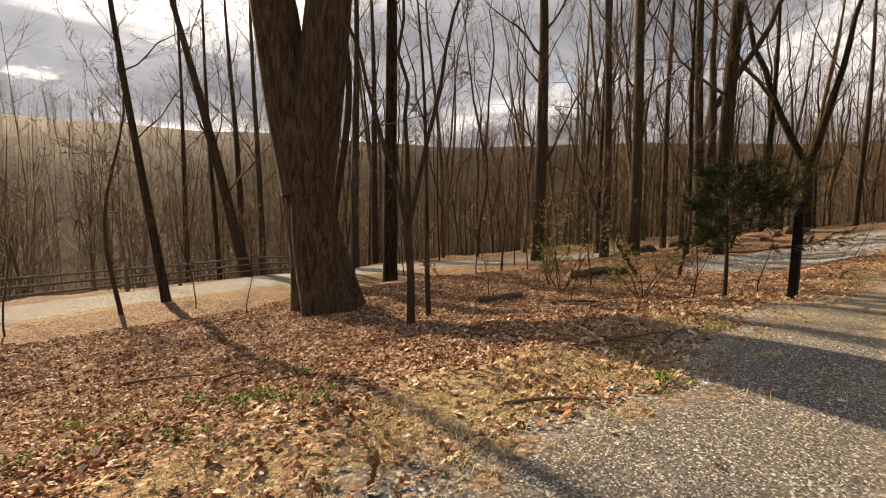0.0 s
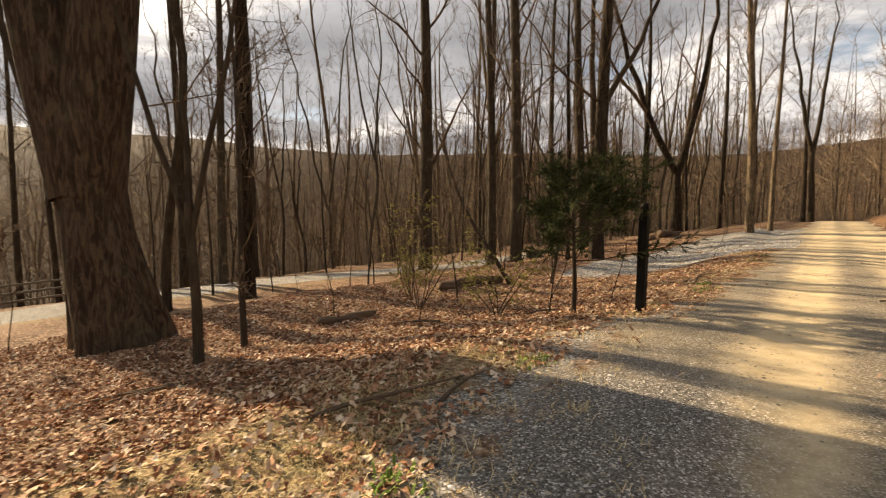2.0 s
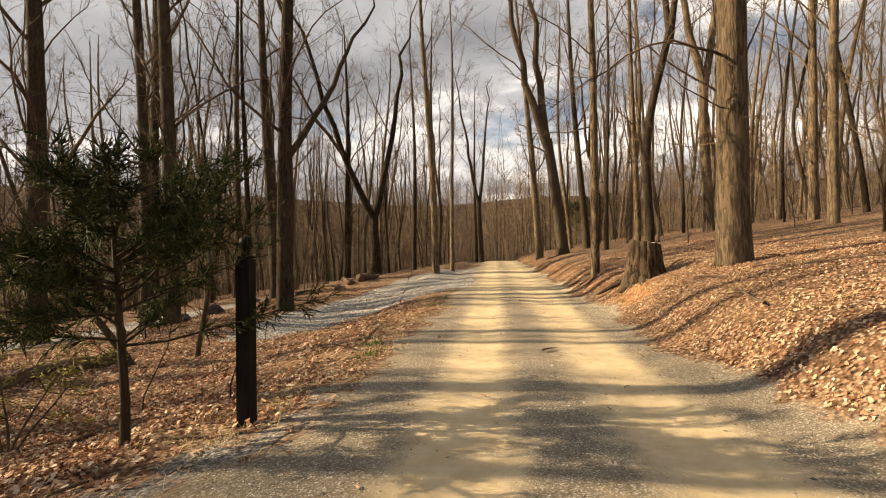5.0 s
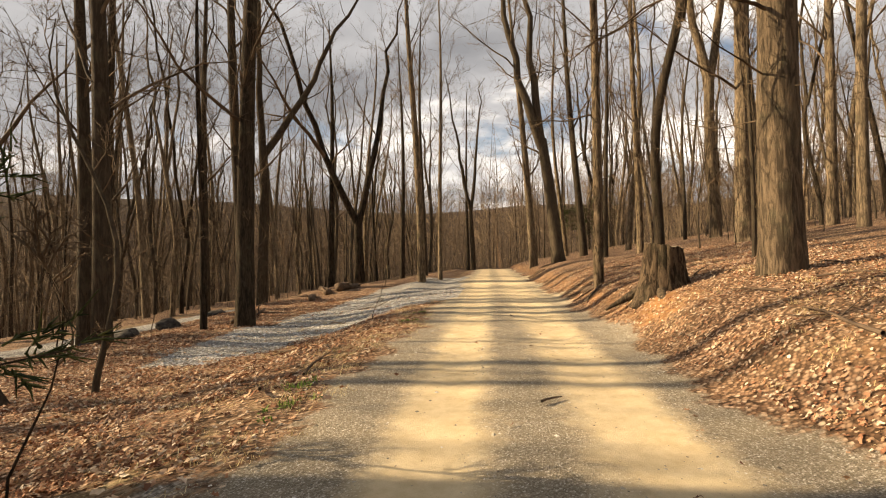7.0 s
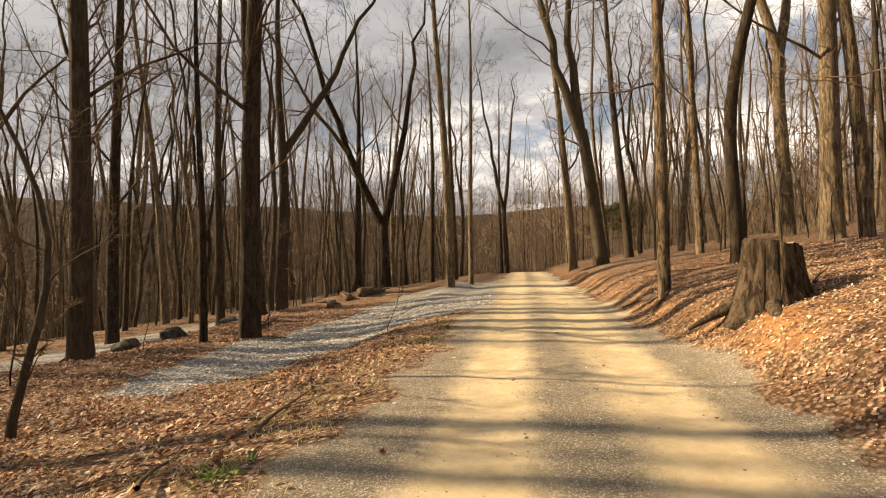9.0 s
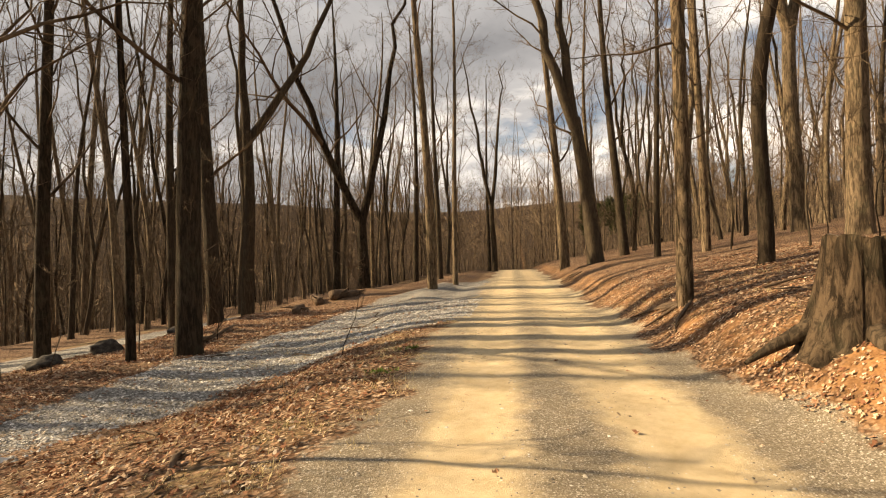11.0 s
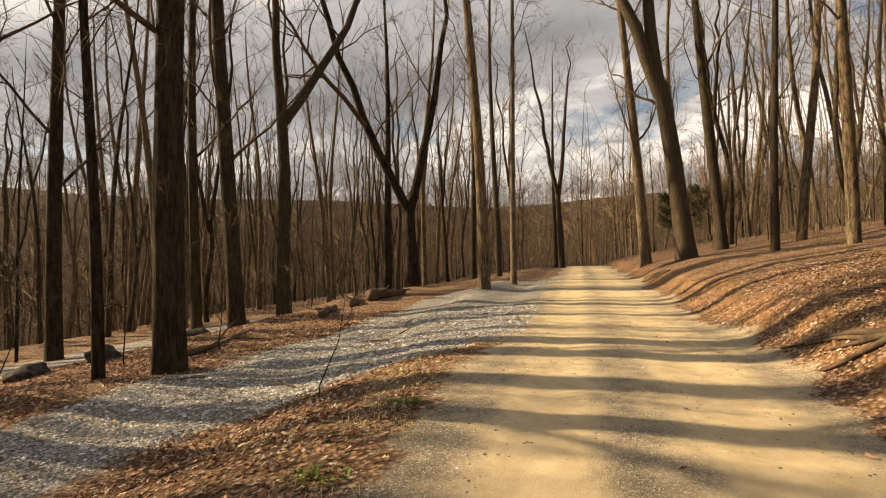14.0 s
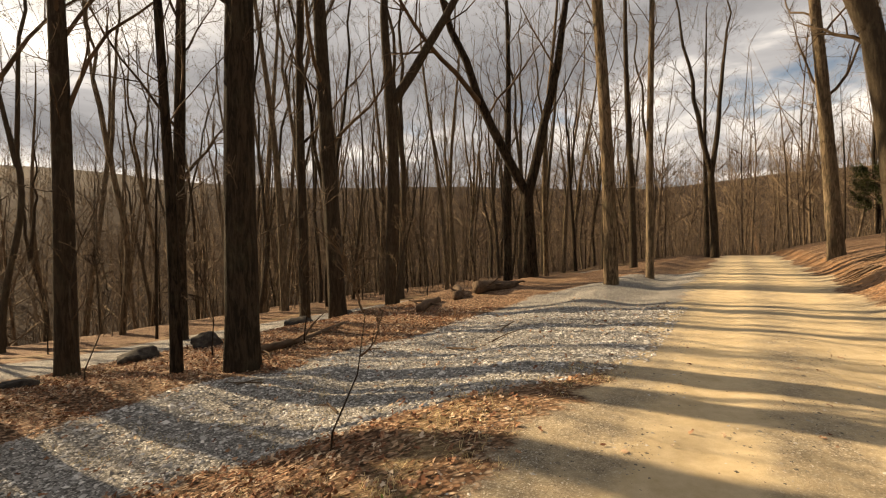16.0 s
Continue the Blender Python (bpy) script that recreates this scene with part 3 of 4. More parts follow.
plant(5.3, 6.85, 0.075, 8.5, 7, "many-stemmed young bare tree with dark bark", fork=2.3, forks=(uphill(-0.16, 0.2), uphill(0.16, -0.14), uphill(0.02, 0.05)), limbs=9, fine=(6, 5, 2), shoots=0, reach=0.3)
plant(6.5, 7.85, 0.06, 8, 8, THIN, bare=0.25, limbs=9, lean=uphill(0.03, 0.1))
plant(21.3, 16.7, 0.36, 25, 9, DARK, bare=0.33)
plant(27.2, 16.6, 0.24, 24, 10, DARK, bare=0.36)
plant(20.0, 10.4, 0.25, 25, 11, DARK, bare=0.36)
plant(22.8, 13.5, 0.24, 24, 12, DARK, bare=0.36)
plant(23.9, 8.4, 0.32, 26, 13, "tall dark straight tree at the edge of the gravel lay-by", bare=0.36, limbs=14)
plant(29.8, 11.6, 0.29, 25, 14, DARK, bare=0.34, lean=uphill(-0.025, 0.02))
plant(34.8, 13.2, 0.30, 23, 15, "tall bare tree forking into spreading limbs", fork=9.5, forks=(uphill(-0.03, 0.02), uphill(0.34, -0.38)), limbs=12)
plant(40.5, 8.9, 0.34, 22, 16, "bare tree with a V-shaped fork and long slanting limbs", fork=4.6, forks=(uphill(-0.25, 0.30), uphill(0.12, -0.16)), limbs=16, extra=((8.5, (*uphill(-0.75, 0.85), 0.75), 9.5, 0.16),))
plant(34.2, 3.6, 0.23, 21, 17, "pale bare tree with a crooked trunk beside the drive", bare=0.45, lean=uphill(-0.015, 0.012), sway=0.05, material=BARK_PALE)
plant(37.5, 2.9, 0.15, 20, 18, "thin pale bare tree beside the drive", bare=0.5, material=BARK_PALE, limbs=9)
plant(60.0, 1.6, 0.28, 22, 19, "bare tree at the crest of the drive", fork=7, forks=(uphill(-0.1, 0.16), uphill(0.1, -0.1)))
plant(66.0, -0.6 + 3.0, 0.22, 22, 20, "bare tree at the crest of the drive", bare=0.4)
plant(39.6, -4.7, 0.40, 23, 21, "thick bare tree leaning over the drive and forking", lean=uphill(-0.02, 0.13), fork=8.0, forks=(uphill(-0.08, 0.26), uphill(-0.03, 0.09)), limbs=18, extra=((6.8, (*uphill(-0.3, 0.8), 0.3), 3.0, 0.08),))
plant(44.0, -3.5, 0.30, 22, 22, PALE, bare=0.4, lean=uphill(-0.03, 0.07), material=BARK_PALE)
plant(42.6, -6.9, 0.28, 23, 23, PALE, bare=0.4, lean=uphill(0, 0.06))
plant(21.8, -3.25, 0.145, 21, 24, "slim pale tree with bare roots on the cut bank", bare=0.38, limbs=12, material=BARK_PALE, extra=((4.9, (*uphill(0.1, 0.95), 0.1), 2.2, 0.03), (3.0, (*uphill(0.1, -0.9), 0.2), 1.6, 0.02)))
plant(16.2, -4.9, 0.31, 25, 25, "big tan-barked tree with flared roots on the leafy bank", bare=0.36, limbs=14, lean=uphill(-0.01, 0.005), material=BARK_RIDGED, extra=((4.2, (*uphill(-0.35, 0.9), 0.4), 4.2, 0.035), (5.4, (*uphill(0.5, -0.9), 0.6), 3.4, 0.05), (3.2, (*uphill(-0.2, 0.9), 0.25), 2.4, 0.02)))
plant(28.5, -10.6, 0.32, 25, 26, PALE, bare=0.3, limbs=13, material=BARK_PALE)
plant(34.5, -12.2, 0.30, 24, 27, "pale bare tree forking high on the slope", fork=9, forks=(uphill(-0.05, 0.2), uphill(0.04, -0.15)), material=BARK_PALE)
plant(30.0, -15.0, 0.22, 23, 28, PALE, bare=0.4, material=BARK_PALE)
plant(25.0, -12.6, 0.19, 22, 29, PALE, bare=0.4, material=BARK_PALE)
plant(14.3, -6.9, 0.17, 20, 30, "slender leaning tree with dark bark on the bank", bare=0.3, lean=uphill(0.05, -0.05))
plant(32.2, -7.6, 0.17, 20, 31, PALE, bare=0.35, material=BARK_PALE)
plant(35.0, -6.6, 0.14, 19, 32, PALE, bare=0.35)
plant(23.2, 9.5, 0.12, 14, 33, "slim dark tree beside the gravel lay-by", bare=0.4, limbs=10)
plant(15.3, 6.4, 0.055, 6.5, 34, THIN, bare=0.3, limbs=7, sway=0.2, lean=uphill(0.03, -0.06))
plant(14.8, 7.5, 0.075, 5.5, 35, "young tree bowed over beside a fallen log", bare=0.3, lean=uphill(-0.15, 0.55), limbs=7, sway=0.1)
plant(48.0, 13.5, 0.30, 24, 36, DARK, bare=0.35)
plant(52.0, 8.0, 0.24, 23, 37, DARK, bare=0.4)
plant(46.0, 5.0, 0.2, 22, 38, DARK, bare=0.4)
plant(30.5, 14.0, 0.2, 22, 39, DARK, bare=0.4)
# Added trees at guessed spots on the sun side, to shade drive and verge.
for k, (s, d, r) in enumerate(((9.2, 34, 0.16), (8.3, 39, 0.2), (13.9, 24, 0.24), (18.4, 29, 0.26), (19.3, 40, 0.30), (13.2, 27, 0.24), (12.0, 38, 0.28))):
    plant(s, d, r, 24, 50 + k, DARK, bare=0.4, limbs=13, lean=uphill(0.01 * (k % 3 - 1), 0.01))

# ---- the wood around ----
rng = np.random.RandomState(77)
kinds = []
for k in range(9):
    fk = None if k % 3 == 1 else rng.uniform(4.5, 9)
    kinds.append(make_tree("bare_tree", "bare woodland tree among many others", 200 + k, rng.uniform(18, 24), rng.uniform(0.11, 0.20), lean=tuple(rng.normal(0, 0.03, 2)), bare=rng.uniform(0.3, 0.5),
                           limbs=10, sway=0.07, fine=(4, 6, 2), shoots=5, fork=fk, forks=((rng.uniform(0.06, 0.2), 0.03), (-rng.uniform(0.06, 0.2), 0.02), (0.03, rng.uniform(0.08, 0.2)))[:2 + k % 2], sides=9, rough=0.0, material=(BARK, BARK_PALE)[k % 2]))
for k in range(3):
    kinds.append(make_tree("sapling", "thin bare woodland sapling", 220 + k, rng.uniform(7, 11), rng.uniform(0.05, 0.08), lean=tuple(rng.normal(0, 0.05, 2)), bare=0.2, limbs=10, fine=(4, 5, 2), shoots=2, sides=6, rough=0.0))
used = set()
placed, tries = 0, 0
while placed < 250 and tries < 12000:
    tries += 1
    s, d = rng.uniform(-16, 76), (rng.uniform(-36, 48) if rng.rand() < 0.55 else rng.uniform(9, 40))
    k = rng.randint(9) if rng.rand() < 0.72 else 9 + rng.randint(3)
    x, y = plan(s, d)
    if -5.5 < d < (15.5 if 18 < s < 36 else 9.5 if s < 26 else 6.5) or (s < 13 and -14 < d < 14) or (y > 0 and x - 0.2 < -0.36 * (y - 0.2)) or lane_gap(x, y) < 2.8:
        continue
    if 13.5 < s < 20.5 and 9 < d < 34:
        continue
    if s < 0 and abs(d) < 26:
        continue
    if any(math.hypot(s - a, d - b) < 1.6 + r * 2 for a, b, r in taken):
        continue
    taken.append((s, d, 0.2))
    placed += 1
    turn, size = rng.uniform(0, 360), rng.uniform(0.85, 1.15)
    one = kinds[k] if k not in used else copy_thing(kinds[k], Matrix())
    used.add(k)
    stand(one, s, d, turn, 0.05, size)
    one["group"] = "trees of the wood"


def far_wood(name, count, label, seed, inner, outer):
    """Distant woods as one mesh of thin stems and branches."""
    rng = np.random.RandomState(seed)
    tubes = Tubes()
    a, f = rng.uniform(radians(-12), radians(158), count * 2), np.sqrt(rng.uniform(inner ** 2, outer ** 2, count * 2))
    x, y = 14 + f * np.cos(a), 12 + f * np.sin(a)
    s, d = x * RUN[0] + y * RUN[1], x * SIDE[0] + y * SIDE[1]
    keep = ~(((d > -4) & (d < 4) & (s < 66)) | ((s < -10) & (d < 20)) | (lane_gap(x, y) < 3))
    x, y = x[keep][:count], y[keep][:count]
    n = len(x)
    foot = np.stack([x, y, height(x, y) - 0.3], -1)
    h, r = rng.uniform(12, 23, n), 0.045 + 0.13 * rng.uniform(0, 1, n) ** 2
    top = foot + np.stack([*(rng.normal(0, 0.065, (2, n)) * h), h], -1)
    knee = 0.5 * (foot + top) + np.stack([*rng.normal(0, 0.6, (2, n)), np.zeros(n)], -1)
    tubes.sticks(foot, knee, r, r * 0.65, 4)
    tubes.sticks(knee, top, r * 0.65, 0.02, 4)
    low = foot + (knee - foot) * 0.75
    tubes.spikes(low, low + (top - low) * 0.8 + np.stack([*(rng.normal(0, 0.13, (2, n)) * h), np.zeros(n)], -1), r * 0.5)
    for b in range(12):
        k = rng.uniform(0.15, 0.97, (n, 1))
        p = np.where(k < 0.5, foot + (knee - foot) * k * 2, knee + (top - knee) * (k * 2 - 1))
        aa, e = rng.uniform(0, 6.28, n), np.radians(rng.uniform(25, 68, n))
        way = np.stack([np.cos(aa) * np.cos(e), np.sin(aa) * np.cos(e), np.sin(e)], -1)
        q = p + way * h[:, None] * 0.32 * (1.2 - k)
        tubes.spikes(p, q, r * 0.4 * (1.2 - k[:, 0]) + 0.015)
        for c in range(3):
            w = p + (q - p) * rng.uniform(0.2, 0.95, (n, 1))
            tubes.spikes(w, w + (way + rng.normal(0, 0.55, (n, 3))) * h[:, None] * 0.11, 0.017)
    return tagged(new(name, tubes.mesh(name, FAR_TWIG)), label, "woodland", kind="stuff")


far_wood("far_woods", 1250, "dense bare grey-brown woods further down the slope", 5, 46, 120)
far_wood("far_woods_ridge", 1200, "bare woods on the distant ridge", 6, 120, 330)


def thicket(name, label, count, seed):
    """Leafless brush between the trunks of the lower woods."""
    rng = np.random.RandomState(seed)
    a, f = rng.uniform(radians(-12), radians(158), count), np.sqrt(rng.uniform(26 ** 2, 135 ** 2, count))
    x, y = 13 + f * np.cos(a), 11 + f * np.sin(a)
    s, d = x * RUN[0] + y * RUN[1], x * SIDE[0] + y * SIDE[1]
    keep = (lane_gap(x, y) > 3) & ((d > 9) | (d < -7) | (s > 70))
    x, y = x[keep], y[keep]
    n = len(x)
    tubes = Tubes()
    foot = np.stack([x, y, height(x, y) - 0.05], -1)
    h = rng.uniform(1.4, 7.0, n)
    tip = foot + np.stack([rng.normal(0, 0.22, n) * h, rng.normal(0, 0.22, n) * h, h], -1)
    tubes.spikes(foot, tip, 0.017)
    for k in range(6):
        p = foot + (tip - foot) * rng.uniform(0.25, 0.95, (n, 1))
        tubes.spikes(p, p + np.stack([rng.normal(0, 0.45, n), rng.normal(0, 0.45, n), rng.uniform(0.0, 0.5, n)], -1) * h[:, None] * 0.4, 0.009)
    return tagged(new(name, tubes.mesh(name, FAR_TWIG)), label, "brush", kind="stuff")


thicket("woodland_brush", "leafless grey-brown brush between the trunks", 12500, 8)

# ---- things by the drive ----


def part(name, me, parent, label=""):
    ob = new(name, me)
    ob.parent = parent
    return tagged(ob, label) if label else ob


def ground_at(s, d):
    x, y = plan(s, d)
    return x, y, float(height(np.array(x), np.array(y)))


def rough_paint():
    m = Mat("weathered_black_paint", 0.6)
    loc = m.local()
    grain = m.noise(30.0, 5.0, 0.6, (1, 1, 0.08), loc)
    col = m.ramp(grain, (0.3, (0.005, 0.0045, 0.004)), (0.75, (0.016, 0.014, 0.012)))
    m.bump(grain, 0.006, 0.6)
    return m.done(col)


BLACK = rough_paint()


def old_wood(name, dark, light):
    m = Mat(name, 0.9)
    loc = m.local()
    grain = m.noise(14.0, 6.0, 0.65, (0.15, 1, 1), loc, 0.4)
    col = m.ramp(grain, (0.3, dark), (0.7, light))
    m.bump(grain, 0.012, 0.8)
    return m.done(m.mix(m.math("MULTIPLY", m.each(), 0.3), col, light))


GREY_WOOD = old_wood("weathered_rail_wood", (0.06, 0.05, 0.04), (0.19, 0.16, 0.125))
CUT_WOOD = old_wood("weathered_cut_wood", (0.16, 0.12, 0.08), (0.40, 0.32, 0.22))
LOG_WOOD = old_wood("rotting_log_wood", (0.035, 0.026, 0.02), (0.17, 0.12, 0.08))


def box_bm(bm, size, at, bevel=0.0):
    out = bmesh.ops.create_cube(bm, size=1.0)["verts"]
    bmesh.ops.scale(bm, vec=size, verts=out)
    bmesh.ops.translate(bm, vec=at, verts=out)
    if bevel:
        edges = list({e for v in out for e in v.link_edges})
        bmesh.ops.bevel(bm, geom=edges, offset=bevel, segments=2, affect="EDGES", profile=0.6)


def bm_mesh(name, bm, material, shade=False):
    me = bpy.data.meshes.new(name)
    bmesh.ops.recalc_face_normals(bm, faces=bm.faces)
    bm.to_mesh(me)
    bm.free()
    me.materials.append(material)
    if shade:
        me.polygons.foreach_set("use_smooth", np.full(len(me.polygons), True))
    return me


def lathe(name, rows, material, sides=20):
    t = Tubes()
    pts = np.array([(0, 0, z) for r, z in rows], float)
    t.add(pts, [r for r, z in rows], sides)
    return t.mesh(name, material)


def gate_post(s, d):
    root = new("gate_post")
    bm = bmesh.new()
    box_bm(bm, (0.125, 0.125, 1.80), (0, 0, 0.53), 0.012)
    part("shaft", bm_mesh("shaft", bm, BLACK), root)
    bm = bmesh.new()
    box_bm(bm, (0.10, 0.10, 0.03), (0, 0, 1.444), 0.01)
    part("cap", bm_mesh("cap", bm, BLACK), root)
    part("finial", lathe("finial", ((0.001, 1.457), (0.042, 1.458), (0.030, 1.485), (0.036, 1.51), (0.052, 1.54), (0.056, 1.57), (0.048, 1.60), (0.028, 1.62), (0.001, 1.628)), BLACK), root)
    x, y, z = ground_at(s, d)
    root.matrix_basis = pose(x, y, z, 0.8, -0.6, 37)
    return tagged(root, "square black-painted wooden gate post with a rounded finial", "post")


gate_post(9.65, 2.16)


def needles():
    m = Mat("cedar_needles", 0.7)
    col = m.ramp(m.island(), (0.0, (0.014, 0.020, 0.008)), (0.5, (0.034, 0.045, 0.015)), (1.0, (0.085, 0.088, 0.030)))
    return m.done(col)


NEEDLES = needles()


def cedar(s, d, size=1.0, label="young dark green cedar beside the black gate post"):
    """A young evergreen: thin trunk, spreading branches, sprays of short needles."""
    rng = np.random.RandomState(9)
    root = new("cedar_tree")
    wood, green = Tubes(), Tubes()
    line = bend(rng, (0, 0, -0.2), (0.02, 0, 1), 2.4, 10, 0.08)
    wood.add(line, np.linspace(0.045, 0.012, 10), 8)
    for k in range(40):
        f = rng.uniform(0.42, 0.97)
        p = np.array([np.interp(f * 9, np.arange(10), line[:, c]) for c in range(3)])
        a, e = k * 2.4 + rng.uniform(-0.4, 0.4), radians(rng.uniform(0, 38))
        way = np.array((math.cos(a) * math.cos(e), math.sin(a) * math.cos(e), math.sin(e)))
        toward = plan(0.15, -1.0)
        reach = (0.5 + 1.05 * (1 - f)) * rng.uniform(0.75, 1.25) * (1.12 + 0.5 * (way[0] * toward[0] + way[1] * toward[1]))
        branch = bend(rng, p, way, reach, 6, 0.22, 0.05)
        wood.add(branch, np.linspace(0.013, 0.003, 6), 4)
        for j in range(25):
            g = rng.uniform(0.3, 1.0)
            i = min(int(g * 5), 4)
            q = branch[i] + (branch[i + 1] - branch[i]) * (g * 5 - i)
            spray = side_way(rng, branch[i + 1] - branch[i], rng.uniform(20, 65), 0.12)
            spray /= np.linalg.norm(spray)
            tip = q + spray * rng.uniform(0.10, 0.24)
            n = 13
            along = rng.uniform(0, 1, (n, 1))
            base = q + (tip - q) * along
            ends = base + (spray + rng.normal(0, 0.65, (n, 3))) * rng.uniform(0.035, 0.08, (n, 1))
            green.sticks(base, ends, 0.006, 0.002)
    part("trunk", wood.mesh("trunk", BARK), root)
    part("crown", green.mesh("crown", NEEDLES), root, "dark green feathery needles")
    x, y, z = ground_at(s, d)
    root.matrix_basis = pose(x, y, z) @ Matrix.Diagonal((size, size, size, 1))
    return tagged(root, label, "evergreen")


cedar(9.4, 3.1)
for s, d, size in ((72, -10, 2.6), (80, -15, 3.2)):
    cedar(s, d, size, "green evergreen standing among the far bare trees")


def tree_stump(s, d):
    rng = np.random.RandomState(4)
    root = new("tree_stump")
    sides, rings = 56, 18
    ang = np.linspace(0, 2 * np.pi, sides, endpoint=False)
    pts = []
    for k in range(rings):
        f = k / (rings - 1)
        flare = 1 + 0.62 * math.exp(-f * 2.6) * (1 + 0.25 * np.sin(5 * ang + 0.6))
        furrow = 1 + 0.055 * np.sin(17 * ang + 0.8 * math.sin(4 * f)) + 0.035 * np.sin(29 * ang + 2 * f) + 0.03 * np.sin(3 * ang + 1)
        r = 0.42 * flare * furrow * (1 - 0.24 * f)
        top = 0.86 + 0.06 * np.cos(ang - 2.3) + 0.015 * np.sin(9 * ang) + rng.uniform(-0.012, 0.012, sides)
        pts.append(np.stack([r * np.cos(ang), r * np.sin(ang), -0.35 + (top + 0.35) * f], -1))
    ring = np.array(pts)
    idx = np.arange(rings * sides).reshape(rings, sides)
    nxt = np.roll(idx, -1, 1)
    quad = np.stack([idx[:-1], nxt[:-1], nxt[1:], idx[1:]], -1).reshape(-1, 4)
    part("bark", mesh_from("bark", ring.reshape(-1, 3), quad, STUMP), root)
    rim = ring[-1]
    mid = rim.mean(0)
    rows = [rim * (1 - k) + mid * k + np.array((0, 0, -0.03 * k * (1 - k))) for k in (0.0, 0.12, 0.4, 0.7, 0.97)]
    idx = np.arange(5 * sides).reshape(5, sides)
    nxt = np.roll(idx, -1, 1)
    quad = np.stack([idx[:-1], nxt[:-1], nxt[1:], idx[1:]], -1).reshape(-1, 4)
    cap = np.array(rows)
    cap[0] += np.array((0, 0, 0.003))
    part("cut_top", mesh_from("cut_top", cap.reshape(-1, 3), quad, CUT_WOOD), root, "pale weathered saw-cut top")
    t = Tubes()
    for a, length in ((0.5, 0.9), (1.9, 0.7), (3.4, 1.0), (4.6, 0.8), (5.5, 0.7)):
        k = np.linspace(0, 1, 7)
        line = np.stack([(0.42 + length * k) * np.cos(a + 0.25 * k), (0.42 + length * k) * np.sin(a + 0.25 * k), -0.02 - 0.40 * k], -1)
        t.add(line, 0.09 * (1 - k) + 0.02, 8)
    part("root_flare", t.mesh("root_flare", STUMP), root)
    x, y, z = ground_at(s, d)
    root.matrix_basis = pose(x, y, z - 0.02, 0, 0, 0)
    return tagged(root, "old sawn tree stump with rotting grey-brown bark on the bank", "stump")


STUMP = bark("stump_bark", (0.024, 0.017, 0.011), (0.15, 0.105, 0.066), 0.1, 1.8)
tree_stump(17.8, -3.62)


def fallen_log(name, label, s, d, length, r, turn, tilt=0.0, seed=0, bits=3):
    rng = np.random.RandomState(seed)
    root = new(name)
    t = Tubes()
    k = np.linspace(-0.5, 0.5, 12)
    line = np.stack([k * length, 0.05 * length * np.sin(k * 3 + seed), r * 0.55 + 0.02 * np.sin(k * 9 + seed)], -1)
    radii = r * (1 - 0.25 * (k + 0.5)) * (1 + 0.08 * np.sin(k * 21 + seed))
    radii[0], radii[-1] = 0.004, 0.004
    line[0, 0], line[-1, 0] = line[1, 0] - 0.25 * r, line[-2, 0] + 0.4 * r
    t.add(line, radii, 12, lambda i, ang: 1 + 0.08 * np.sin(5 * ang + i[:, None] * 0.6) + 0.05 * np.sin(9 * ang - i[:, None]))
    part("bole", t.mesh("bole", LOG_WOOD), root)
    for b in range(bits):
        u = Tubes()
        p = line[rng.randint(2, 10)]
        u.add(bend(rng, p, (rng.normal(), rng.normal(), rng.uniform(0.1, 0.7)), length * rng.uniform(0.12, 0.3), 5, 0.3), np.linspace(r * 0.35, r * 0.08, 5), 6)
        part("branch_stub", u.mesh("branch_stub", LOG_WOOD), root)
    x, y, z = ground_at(s, d)
    root.matrix_basis = pose(x, y, z, 0, tilt, turn)
    return tagged(root, label, "log")


fallen_log("fallen_log", "dark rotting log lying among the leaves", 13.75, 8.15, 3.0, 0.16, 24, 0, 1)
fallen_log("fallen_log", "dark broken log beside the gravel lay-by", 31.0, 8.6, 2.6, 0.16, 60, 0, 2)
fallen_log("fallen_log", "dark broken log beside the gravel lay-by", 34.6, 7.9, 3.4, 0.24, 40, 3, 3, 5)
fallen_log("fallen_log", "dark broken log beside the gravel lay-by", 33.0, 8.8, 2.2, 0.2, 75, -3, 4)
fallen_log("fallen_log", "thin fallen trunk below the lay-by", 26.4, 9.6, 5.0, 0.10, 48, 0, 5)
fallen_log("fallen_log", "small mossy log lying in the litter", 8.9, 8.0, 1.6, 0.10, 20, 0, 6)
fallen_log("fallen_log", "small dark log rotting in the leaves", 15.9, 2.6, 0.7, 0.03, 62, 0, 7, 1)


def stone_material():
    m = Mat("lichened_rock", 0.9)
    n = m.noise(6.0, 8.0, 0.7)
    m.bump(n, 0.03, 0.8)
    return m.done(m.ramp(n, (0.35, (0.022, 0.02, 0.018)), (0.55, (0.065, 0.058, 0.05)), (0.75, (0.16, 0.145, 0.12))))


ROCK = stone_material()


def boulder(s, d, size, seed, label="dark weathered boulder half sunk in the leaves"):
    bm = bmesh.new()
    bmesh.ops.create_icosphere(bm, subdivisions=3, radius=1.0)
    off = Vector((seed * 3.1, seed * 1.7, 0.0))
    for v in bm.verts:
        v.co *= 1 + 0.42 * noise.noise(v.co * 1.5 + off) + 0.20 * noise.noise(v.co * 3.2 + off)
        v.co.x, v.co.y, v.co.z = v.co.x * size[0], v.co.y * size[1], v.co.z * size[2]
    ob = new("boulder", bm_mesh("boulder", bm, ROCK, True))
    x, y, z = ground_at(s, d)
    ob.matrix_basis = pose(x, y, z + size[2] * 0.25, 0, 0, seed * 67)
    return tagged(ob, label, "rock", "boulders by the lower lane")


